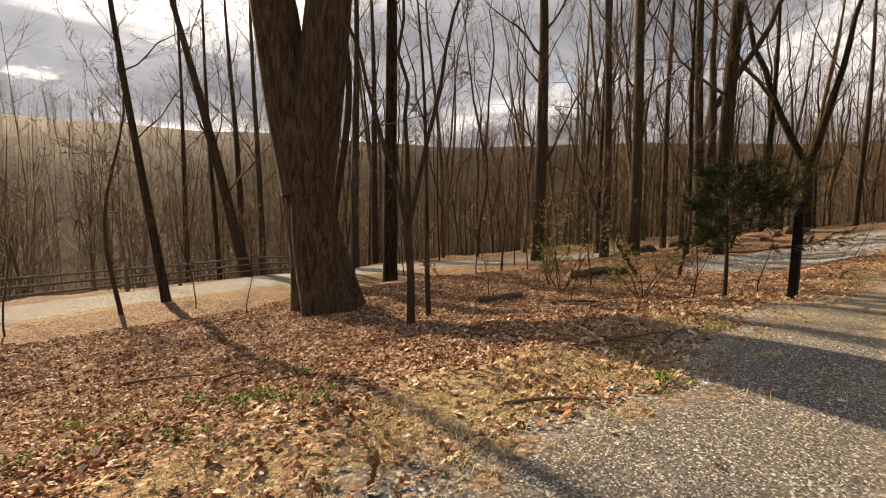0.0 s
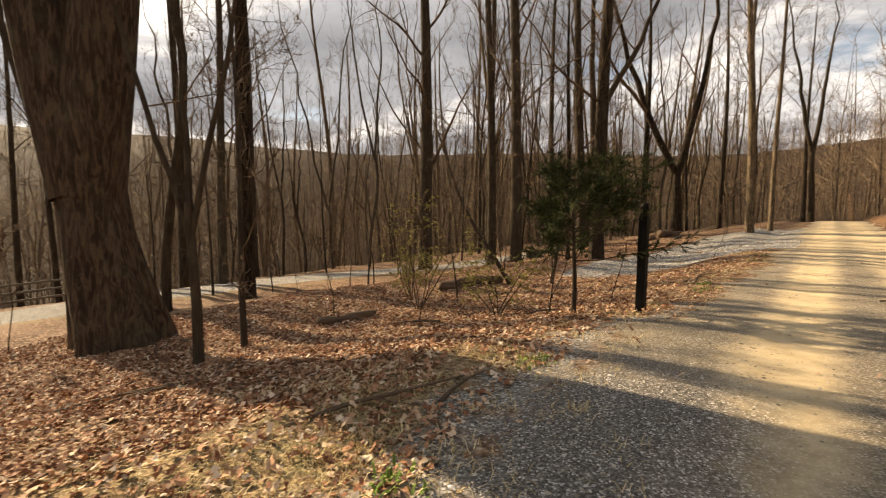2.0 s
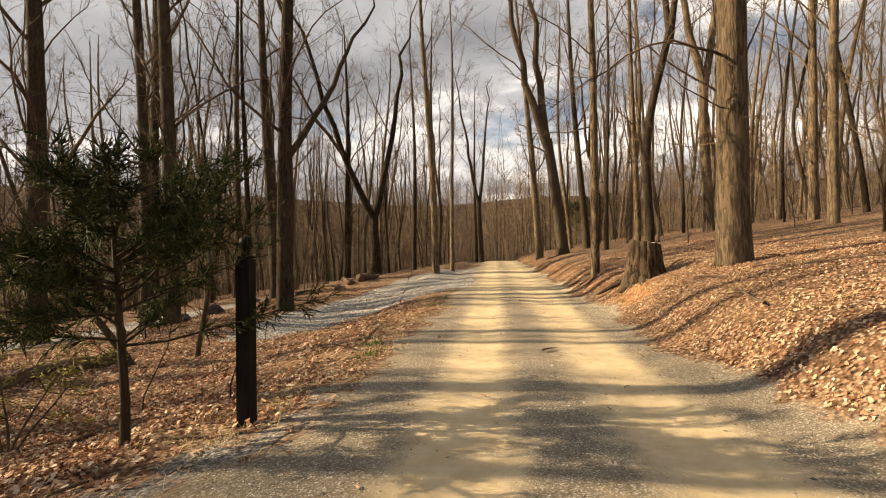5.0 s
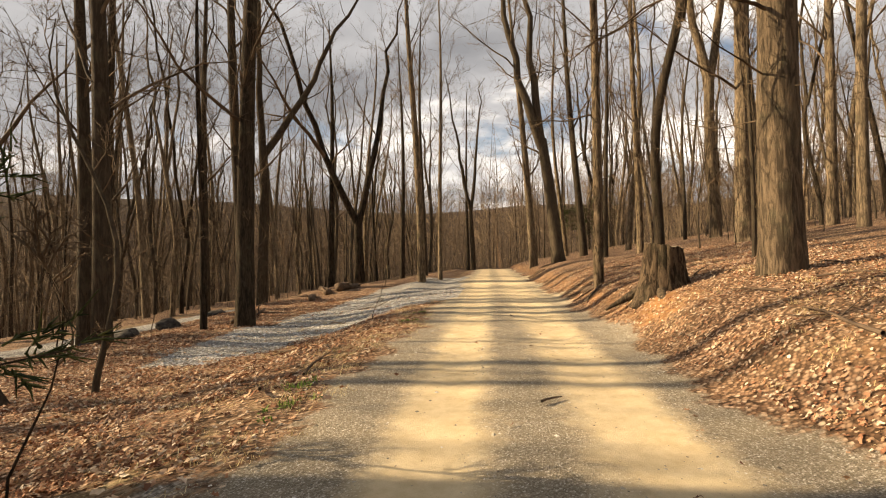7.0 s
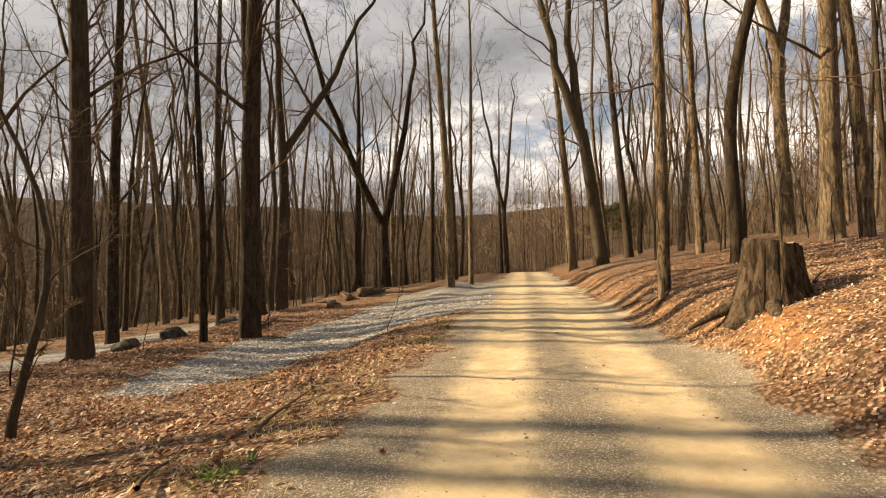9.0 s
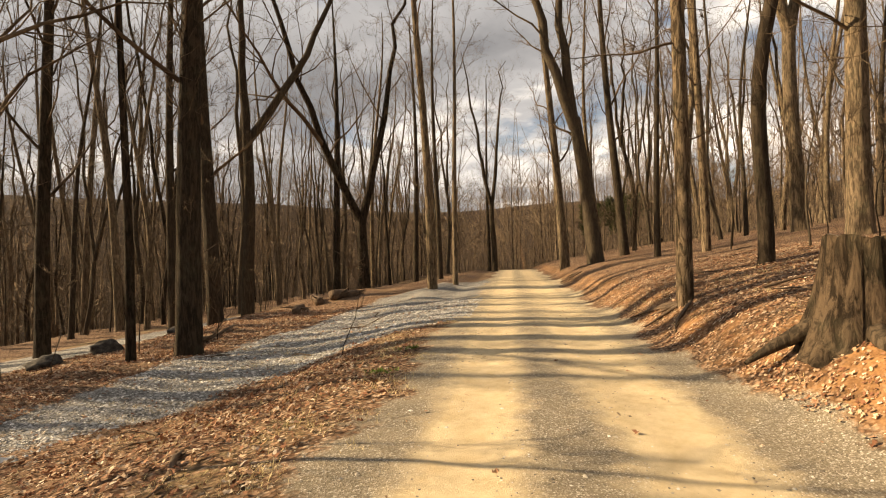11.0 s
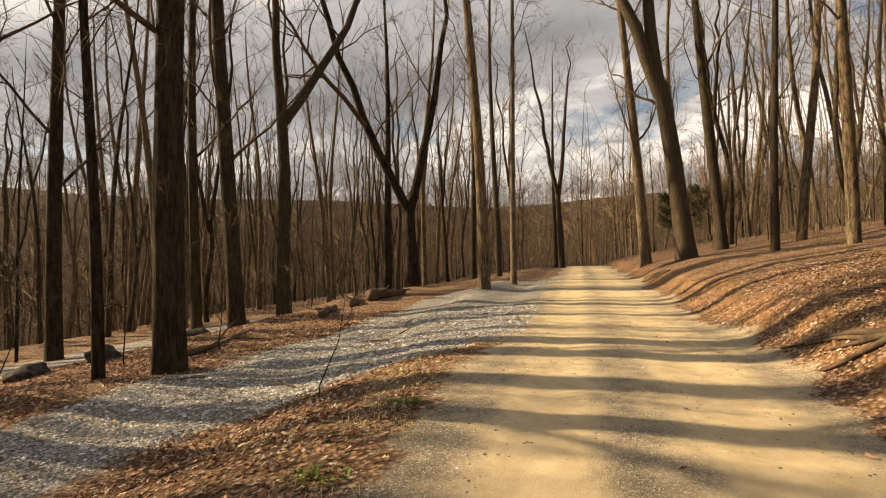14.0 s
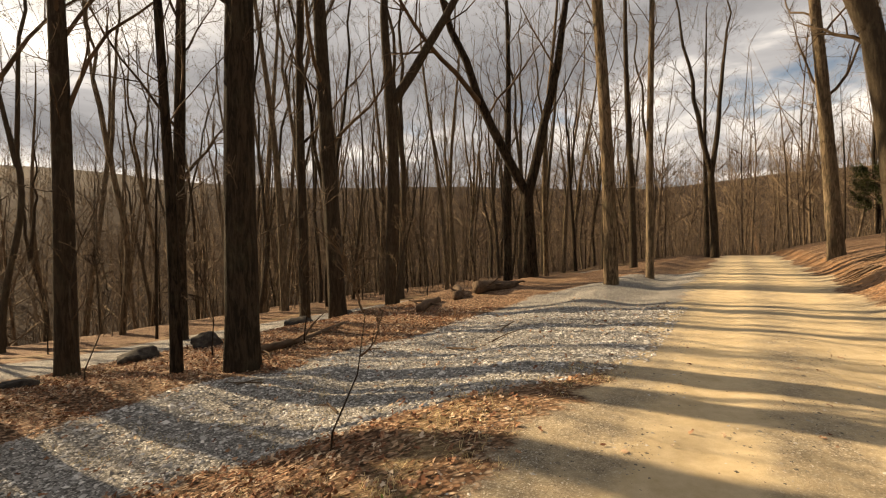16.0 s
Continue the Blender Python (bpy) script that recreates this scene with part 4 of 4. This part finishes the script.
for n, (s, d, size) in enumerate(((24.3, 13.2, (0.55, 0.4, 0.26)), (25.7, 12.6, (0.45, 0.38, 0.3)), (28.8, 12.4, (0.5, 0.35, 0.22)), (21.5, 12.2, (0.4, 0.3, 0.2)), (30.2, 11.7, (0.45, 0.3, 0.2)))):
    boulder(s, d, size, n + 1)


def rail_fence():
    """A three-rail wooden fence along the far side of the lower lane."""
    root = new("rail_fence")
    run = LANE[:6] + 0.0
    step, posts = 2.3, []
    for (ax, ay), (bx, by) in zip(run[:-1], run[1:]):
        length = math.hypot(bx - ax, by - ay)
        nx, ny = -(by - ay) / length, (bx - ax) / length
        for k in range(int(length / step)):
            f = k * step / length
            posts.append((ax + (bx - ax) * f + nx * 3.9, ay + (by - ay) * f + ny * 3.9))
    post_mesh = None
    x0, y0 = posts[0]
    z0 = float(height(np.array(x0), np.array(y0)))
    root.matrix_basis = pose(x0, y0, z0)
    spots = [np.array((x - x0, y - y0, float(height(np.array(x), np.array(y))) - z0)) for x, y in posts]
    for p in spots:
        if post_mesh is None:
            bm = bmesh.new()
            box_bm(bm, (0.13, 0.13, 1.6), (0, 0, 0.4), 0.01)
            post_mesh = bm_mesh("post", bm, GREY_WOOD)
        o = part("post", post_mesh, root)
        o.matrix_basis = Matrix.Translation(p)
    for p, q in zip(spots[:-1], spots[1:]):
        for z in (0.35, 0.70, 1.05):
            t = Tubes()
            t.sticks([p * 1.0 + (0, 0, z)], [q + (0, 0, z)], 0.055, 0.05, 6)
            part("rail", t.mesh("rail", GREY_WOOD), root)
    return tagged(root, "weathered three-rail wooden fence beyond the lower lane", "fence")


rail_fence()

# young stems and brush
brush = [make_tree("sapling", "thin bare understory sapling", 300 + k, h, r, lean=tuple(np.random.RandomState(k).normal(0, 0.04, 2)), bare=0.18, limbs=9, fine=(5, 4, 2), shoots=0, sides=6, rough=0, sway=0.12, reach=0.36)
         for k, (h, r) in enumerate(((2.6, 0.018), (3.6, 0.026), (4.6, 0.032), (1.6, 0.012)))]
rng = np.random.RandomState(21)
spots = [(21.1, 3.15, 3, 0.9), (8.7, 8.2, 0, 0.7), (12.0, 7.4, 1, 1.0), (9.0, 6.0, 3, 1.0), (11.2, 4.4, 3, 1.0), (17.8, 9.6, 0, 1.0), (24.5, 10.4, 0, 1.0), (22.0, 10.5, 3, 1.2), (26.0, 9.0, 0, 0.9),
         (3.4, 14.4, 0, 1.0), (4.0, 12.0, 3, 1.2), (-0.6, 15.2, 1, 0.9), (-1.4, 13.5, 0, 1.1), (10.8, 3.0, 3, 0.9), (10.4, 4.0, 0, 0.8), (13.3, 12.0, 1, 1.0), (16.0, 13.0, 2, 1.0)]
while len(spots) < 62:
    s, d = rng.uniform(12, 56), rng.choice((rng.uniform(9.5, 26), rng.uniform(-22, -7)))
    x, y = plan(s, d)
    if lane_gap(np.array(x), np.array(y)) > 2.6:
        spots.append((s, d, rng.randint(3), rng.uniform(0.8, 1.4)))
first = set()
for s, d, k, size in spots:
    one = brush[k] if k not in first else copy_thing(brush[k], Matrix())
    first.add(k)
    stand(one, s, d, rng.uniform(0, 360), 0.02, size)
    one["group"] = "understory saplings"


def bud_material():
    m = Mat("yellow_green_buds", 0.7)
    return m.done(m.ramp(m.island(), (0.0, (0.16, 0.15, 0.04)), (1.0, (0.36, 0.33, 0.10))))


BUDS = bud_material()


def budding_shrub(s, d, h, seed):
    rng = np.random.RandomState(seed)
    root = new("budding_shrub")
    buds = Tubes()
    for k in range(5):
        wood = Tubes()
        line = bend(rng, (0, 0, -0.1), (rng.normal(0, 0.3), rng.normal(0, 0.3), 1), h * rng.uniform(0.7, 1.1), 9, 0.2)
        wood.add(line, np.linspace(0.016, 0.004, 9), 5)
        for j in range(14):
            i = rng.randint(3, 8)
            b = bend(rng, line[i], side_way(rng, line[i] - line[i - 1], rng.uniform(40, 80), -0.05), h * 0.28 * rng.uniform(0.5, 1.1), 5, 0.3, -0.02)
            wood.add(b, np.linspace(0.006, 0.002, 5), 3)
            n = 16
            at = b[rng.randint(1, 5, n)] + rng.normal(0, 0.02, (n, 3))
            buds.sticks(at, at + rng.normal(0, 0.028, (n, 3)), 0.009, 0.004)
        part("stem", wood.mesh("stem", TWIG), root)
    tagged(part("bud_haze", buds.mesh("bud_haze", BUDS), root, "yellow-green opening buds"), kind="stuff")
    stand(root, s, d)
    return tagged(root, "twiggy shrub just opening yellow-green buds", "shrub")


budding_shrub(10.3, 7.2, 3.1, 1)
budding_shrub(11.2, 8.2, 1.8, 2)
budding_shrub(10.0, 4.9, 1.6, 3)

# fallen sticks
stick_kinds = []
for k in range(5):
    rng = np.random.RandomState(60 + k)
    t = Tubes()
    L = (1.1, 0.7, 0.45, 1.5, 0.3)[k]
    line = bend(rng, (-L / 2, 0, 0.012), (1, 0, 0.0), L, 8, 0.16)
    line[:, 2] = 0.014 + 0.05 * L * np.abs(np.sin(np.linspace(0.2, 3.0, 8))) * 0.5
    t.add(line, np.linspace(0.016, 0.006, 8) * (0.8 + 0.4 * L), 6)
    for j in range(2 if L > 0.5 else 0):
        b = bend(rng, line[3 + j], (0.6, rng.choice((-1, 1)), 0.15), L * 0.3, 5, 0.2)
        t.add(b, np.linspace(0.008, 0.003, 5), 4)
    stick_kinds.append(tagged(new("fallen_stick", t.mesh("fallen_stick", LOG_WOOD)), "bare grey-brown stick lying on the ground", "stick", "fallen sticks"))
rng = np.random.RandomState(31)
laid = [(4.7, 2.4, 3, 20), (5.3, 2.2, 1, 50), (3.0, 2.0, 1, 5), (1.4, 6.4, 0, 20), (1.9, 5.6, 1, 70), (2.2, 4.7, 2, 30), (8.6, 5.8, 3, 120), (9.3, 6.2, 0, 90), (4.2, 5.9, 3, 40), (14.8, 2.3, 3, 40),
        (13.2, 2.6, 0, 80), (17.6, 4.3, 1, 100), (19.4, 3.6, 0, 20), (12.6, -0.7, 4, 10), (4.3, 0.2, 4, 30), (13.0, -3.6, 3, 25), (15.2, -3.9, 0, 60), (19.8, -4.2, 3, 40), (18.6, -4.6, 0, 10), (24.2, -4.4, 0, 80)]
while len(laid) < 70:
    s = rng.uniform(-0.5, 30)
    d = rng.choice((rng.uniform(2.4, 11), rng.uniform(-8, -3.2)))
    laid.append((s, d, rng.randint(5), rng.uniform(0, 360)))
first = set()
for s, d, k, turn in laid:
    one = stick_kinds[k] if k not in first else copy_thing(stick_kinds[k], Matrix())
    first.add(k)
    x, y, z = ground_at(s, d)
    ahead = ground_at(s + 0.3, d), ground_at(s, d + 0.3)
    up = (Vector(ahead[0]) - Vector((x, y, z))).cross(Vector(ahead[1]) - Vector((x, y, z)))
    lie = Vector((0, 0, 1)).rotation_difference(up.normalized()).to_matrix().to_4x4()
    one.matrix_basis = Matrix.Translation((x, y, z)) @ lie @ pose(0, 0, 0.012, 0, 0, turn)

# ---- what lies on the ground ----


def leaf_material():
    m = Mat("fallen_leaf", 0.75)
    rnd = m.island()
    col = m.ramp(rnd, (0.0, (0.10, 0.047, 0.028)), (0.18, (0.22, 0.10, 0.056)), (0.4, (0.36, 0.19, 0.108)), (0.62, (0.48, 0.30, 0.18)), (0.84, (0.60, 0.45, 0.30)), (1.0, (0.74, 0.62, 0.47)))
    vein = m.noise(60.0, 3.0)
    m.bump(vein, 0.003, 0.5)
    return m.done(m.mix(m.math("MULTIPLY", vein, 0.35), col, (0.16, 0.075, 0.035)))


def scatter(rng, count, s0, s1, d0, d1, chance):
    """Places on the ground, kept by chance(s, d)."""
    s, d = rng.uniform(s0, s1, count * 4), rng.uniform(d0, d1, count * 4)
    keep = rng.uniform(0, 1, count * 4) < chance(s, d)
    s, d = s[keep][:count], d[keep][:count]
    x, y = plan(s, d)
    return s, d, np.stack([x, y, height(x, y)], -1)


def left_edge(s):
    return np.interp(s, (-5, 2, 5, 7, 12, 14, 40), (1.5, 1.5, 1.6, 1.7, 1.65, 1.35, 1.35)) + wobble(s, 1)


def gravel_at(s, d):
    inner = np.interp(s, (16.5, 18.5, 20, 21.3, 22, 22.6, 23.3, 24.5), (5.4, 5.4, 5.1, 4.2, 3.4, 2.5, 1.7, 1.0))
    outer = np.interp(s, (16.5, 18.5, 20.5, 22, 24, 28, 34, 42), (7.0, 7.4, 7.5, 7.9, 7.6, 6.4, 5.0, 2.0))
    return (s > 17) & (s < 42) & (d > inner) & (d < outer)


def leaf_chance(s, d):
    x, y = plan(s, d)
    off = (d > left_edge(s) + 0.25) | (d < -2.55)
    patch = 0.62 + 0.38 * waves(x, y, 1.3, 9) + 0.2 * waves(x, y, 4.0, 8)
    thin = np.exp(-((d - left_edge(s) - 0.6) / 0.55) ** 2)
    p = np.where(off, np.clip(patch, 0.25, 1) * (1 - 0.6 * thin), 0.012)
    return np.where(gravel_at(s, d), 0.03, p) * np.where(lane_gap(x, y) < 1.9, 0.05, 1)


def leaf_litter(name, count, seed, s0, s1, d0, d1, size, label):
    rng = np.random.RandomState(seed)
    s, d, at = scatter(rng, count, s0, s1, d0, d1, leaf_chance)
    n = len(s)
    length, width = rng.uniform(0.6, 1.25, n) * size, rng.uniform(0.45, 0.8, n)
    width = width * length * 0.95
    curl, cup = rng.normal(0.08, 0.16, n) * length, rng.normal(0.12, 0.2, n) * width
    zero = np.zeros(n)
    shape = np.stack([np.stack(c, -1) for c in (
        (-0.5 * length, zero, zero), (-0.22 * length, -0.46 * width, cup + curl * 0.2), (0.12 * length, -0.22 * width, cup * 0.4 + curl * 0.5), (0.30 * length, -0.5 * width, cup * 1.2 + curl * 0.7), (0.5 * length, zero, curl),
        (0.24 * length, 0.52 * width, cup + curl * 0.7), (0.06 * length, 0.24 * width, cup * 0.4 + curl * 0.4), (-0.26 * length, 0.44 * width, cup * 0.8))], 1)
    shape = shape + rng.normal(0, 0.07, shape.shape) * length[:, None, None] * np.array((1.0, 1.0, 0.7))
    yaw, tip, roll = rng.uniform(0, 6.28, n), rng.normal(0, 0.3, n), rng.normal(0, 0.34, n)
    c, q = np.cos(roll)[:, None], np.sin(roll)[:, None]
    y, z = shape[..., 1] * c - shape[..., 2] * q, shape[..., 1] * q + shape[..., 2] * c
    x = shape[..., 0]
    c, q = np.cos(tip)[:, None], np.sin(tip)[:, None]
    x, z = x * c - z * q, x * q + z * c
    c, q = np.cos(yaw)[:, None], np.sin(yaw)[:, None]
    x, y = x * c - y * q, x * q + y * c
    px, py = at[:, 0], at[:, 1]
    rise_x = (height(px + 0.12, py) - height(px - 0.12, py)) / 0.24
    rise_y = (height(px, py + 0.12) - height(px, py - 0.12)) / 0.24
    low = z.min(1, keepdims=True)
    z = z - low * 0.8 + x * rise_x[:, None] + y * rise_y[:, None]
    z = z + rng.uniform(0.004, 0.02, (n, 1))
    v = np.stack([x, y, z], -1) + at[:, None]
    tri = np.array([(0, 1, 7), (1, 2, 6), (1, 6, 7), (2, 3, 4), (2, 4, 6), (4, 5, 6)])
    f = (np.arange(n)[:, None, None] * 8 + tri[None]).reshape(-1, 3)
    me = mesh_from(name, v.reshape(-1, 3), f, LEAF, False)
    return tagged(new(name, me), label, "leaves", kind="stuff")


LEAF = leaf_material()
leaf_litter("leaf_litter", 78000, 1, -1.0, 12, 1.4, 13, 0.068, "curled brown oak leaves covering the slope")
leaf_litter("leaf_litter_slope", 44000, 2, 12, 31, 1.3, 14, 0.066, "curled brown leaves covering the verge and slope")
leaf_litter("leaf_litter_bank", 38000, 3, 6, 28, -8.5, -2.4, 0.043, "curled orange-brown leaves covering the cut bank")
leaf_litter("leaf_litter_drive", 2500, 4, 1, 26, -2.6, 2.2, 0.06, "stray brown leaves blown on the drive")


def blade_material(name, *stops):
    m = Mat(name, 0.7)
    return m.done(m.ramp(m.island(), *stops))


STRAW = blade_material("dry_grass_blade", (0.0, (0.27, 0.19, 0.08)), (0.5, (0.50, 0.39, 0.19)), (1.0, (0.70, 0.58, 0.34)))
GREEN = blade_material("green_blade", (0.0, (0.07, 0.12, 0.02)), (0.6, (0.13, 0.20, 0.035)), (1.0, (0.24, 0.30, 0.07)))


def tufts(name, label, category, material, rng, at, blades, tall, wide, lay):
    n = len(at) * blades
    base = np.repeat(at, blades, 0) + np.concatenate([rng.normal(0, wide, (n, 2)), np.zeros((n, 1))], 1)
    a, e = rng.uniform(0, 6.28, n), np.abs(rng.normal(lay, 0.4, n))
    L = rng.uniform(0.5, 1.2, n) * tall
    way = np.stack([np.cos(a) * np.sin(e), np.sin(a) * np.sin(e), np.abs(np.cos(e)) + 0.05], -1) * L[:, None]
    across = np.stack([-np.sin(a), np.cos(a), np.zeros(n)], -1) * (0.0085 if material is GREEN else 0.0024)
    mid = base + way * 0.55 + np.array((0, 0, 0.006))
    tip = base + way - np.stack([np.zeros(n), np.zeros(n), 0.25 * L * np.sin(e)], -1)
    tip[:, 2] = np.maximum(tip[:, 2], base[:, 2] + 0.004)
    v = np.stack([base - across, base + across, mid + across * 0.8, mid - across * 0.8, tip], 1)
    tri = np.array([(0, 1, 2), (0, 2, 3), (3, 2, 4)])
    f = (np.arange(n)[:, None, None] * 5 + tri[None]).reshape(-1, 3)
    return tagged(new(name, mesh_from(name, v.reshape(-1, 3), f, material, False)), label, category, kind="stuff")


def grass_chance(s, d):
    x, y = plan(s, d)
    edge = np.exp(-((d - left_edge(s) - 0.55) / 0.5) ** 2) * (1 - 0.7 * smooth(4.5, 7.5, s))
    edge = np.maximum(edge, np.exp(-((s - 3.0) / 2.8) ** 2 - ((d - 2.4) / 0.8) ** 2))
    edge = np.maximum(edge, 0.35 * np.exp(-((s - 0.6) / 1.0) ** 2 - ((d - 5.0) / 1.6) ** 2))
    other = 0.10 * (d < -2.7) + 0.05 * (d > 2.5)
    return np.clip(0.75 * edge * np.clip(0.5 + 0.7 * waves(x, y, 1.1, 12), 0, 1) + other * np.clip(0.3 + waves(x, y, 2.2, 13), 0, 1), 0, 1)


rng = np.random.RandomState(41)
tufts("dry_grass", "flattened straw-coloured dry grass along the drive", "grass", STRAW, rng, scatter(rng, 13000, -1.0, 24, -6, 7, grass_chance)[2], 20, 0.085, 0.075, 1.1)
clumps = [plan(s, d) for s, d in zip(rng.normal(1.4, 0.75, 15), rng.normal(4.2, 0.75, 15))] + [plan(s, left_edge(s) + 0.35) for s in (4.0, 6.2, 12.4, 13.2, 18.6, 20.2)]
where = np.concatenate([np.array(c)[None] + rng.normal(0, 0.10, (7, 2)) for c in clumps])
where = np.concatenate([where, height(where[:, 0], where[:, 1])[:, None] + 0.012], 1)
tufts("green_weeds", "small patches of fresh green weeds among dead leaves", "weeds", GREEN, rng, where, 9, 0.075, 0.04, 1.0)


def bank_roots(s, d, seed, count):
    """Bare roots laid open where the drive was cut into the bank."""
    rng = np.random.RandomState(seed)
    root = new("exposed_roots")
    x, y, z = ground_at(s, d)
    root.matrix_basis = pose(x, y, z)
    for k in range(count):
        t = Tubes()
        ss, dd = np.linspace(rng.uniform(-0.2, 0.3), rng.uniform(-1.4, 1.4), 9), np.linspace(0, rng.uniform(0.5, 0.95), 9)
        px, py = plan(s + ss, d + dd + 0.05 * np.sin(ss * 6))
        line = np.stack([px - x, py - y, height(px, py) - z + 0.015 + 0.03 * np.sin(np.linspace(0, 3.1, 9))], -1)
        t.add(line, np.linspace(0.05, 0.012, 9) * rng.uniform(0.6, 1.1), 6)
        part("root", t.mesh("root", LOG_WOOD), root)
    return tagged(root, "bare tree roots showing in the cut bank", "roots")


bank_roots(21.8, -3.25, 1, 6)
bank_roots(39.4, -4.3, 2, 7)
bank_roots(36.5, -3.4, 4, 5)


def stone_chips(name, label, material, rng, at, size):
    n = len(at)
    octa = np.array([(1, 0, 0), (-1, 0, 0), (0, 1, 0), (0, -1, 0), (0, 0, 1), (0, 0, -1)], float)
    v = octa[None] * rng.uniform(0.7, 1.0, (n, 6, 1)) * np.array((1.0, 0.85, 0.42)) * (size * np.exp(rng.normal(0, 0.45, n)))[:, None, None]
    a = rng.uniform(0, 6.28, n)
    c, q = np.cos(a)[:, None], np.sin(a)[:, None]
    v = np.stack([v[..., 0] * c - v[..., 1] * q, v[..., 0] * q + v[..., 1] * c, v[..., 2]], -1) + at[:, None]
    v += rng.normal(0, size * 0.15, v.shape)
    tri = np.array([(0, 2, 4), (2, 1, 4), (1, 3, 4), (3, 0, 4), (2, 0, 5), (1, 2, 5), (3, 1, 5), (0, 3, 5)])
    f = (np.arange(n)[:, None, None] * 6 + tri[None]).reshape(-1, 3)
    return tagged(new(name, mesh_from(name, v.reshape(-1, 3), f, material, False)), label, "gravel", kind="stuff")


CHIP = blade_material("stone_chip", (0.0, (0.10, 0.085, 0.065)), (0.5, (0.24, 0.205, 0.155)), (0.85, (0.40, 0.36, 0.29)), (1.0, (0.66, 0.63, 0.57)))


def chip_chance(s, d):
    inside = (d > -2.5) & (d < left_edge(s) + 0.35)
    ruts = np.exp(-((d - 0.28) / 0.36) ** 2) + np.exp(-((d + 1.32) / 0.42) ** 2)
    x, y = plan(s, d)
    return np.where(inside, np.clip((1 - 0.96 * ruts) * (0.35 + 0.5 * waves(x, y, 1.5, 15)), 0.02, 1), 0)


stone_chips("loose_gravel", "loose grey and tan gravel on the drive", CHIP, rng, scatter(rng, 7000, 0.5, 16, -2.6, 2.4, chip_chance)[2], 0.009)
stone_chips("loose_gravel", "loose grey and tan gravel on the drive", CHIP, rng, scatter(rng, 5000, 0.8, 8, 0.0, 2.4, lambda s, d: np.exp(-((d - 1.1) / 0.6) ** 2))[2], 0.0085)
stone_chips("loose_gravel", "loose grey and tan gravel on the drive", CHIP, rng, scatter(rng, 7000, 15, 27, -2.6, 2.0, chip_chance)[2], 0.009)
CRUSHED = blade_material("crushed_stone_face", (0.0, (0.12, 0.112, 0.098)), (0.4, (0.33, 0.312, 0.28)), (0.8, (0.56, 0.535, 0.485)), (1.0, (0.80, 0.77, 0.71)))
stone_chips("crushed_stone", "pale grey crushed stone of the lay-by", CRUSHED, rng, scatter(rng, 24000, 17, 30, 1.0, 8.2, lambda s, d: 1.0 * gravel_at(s, d))[2], 0.023)
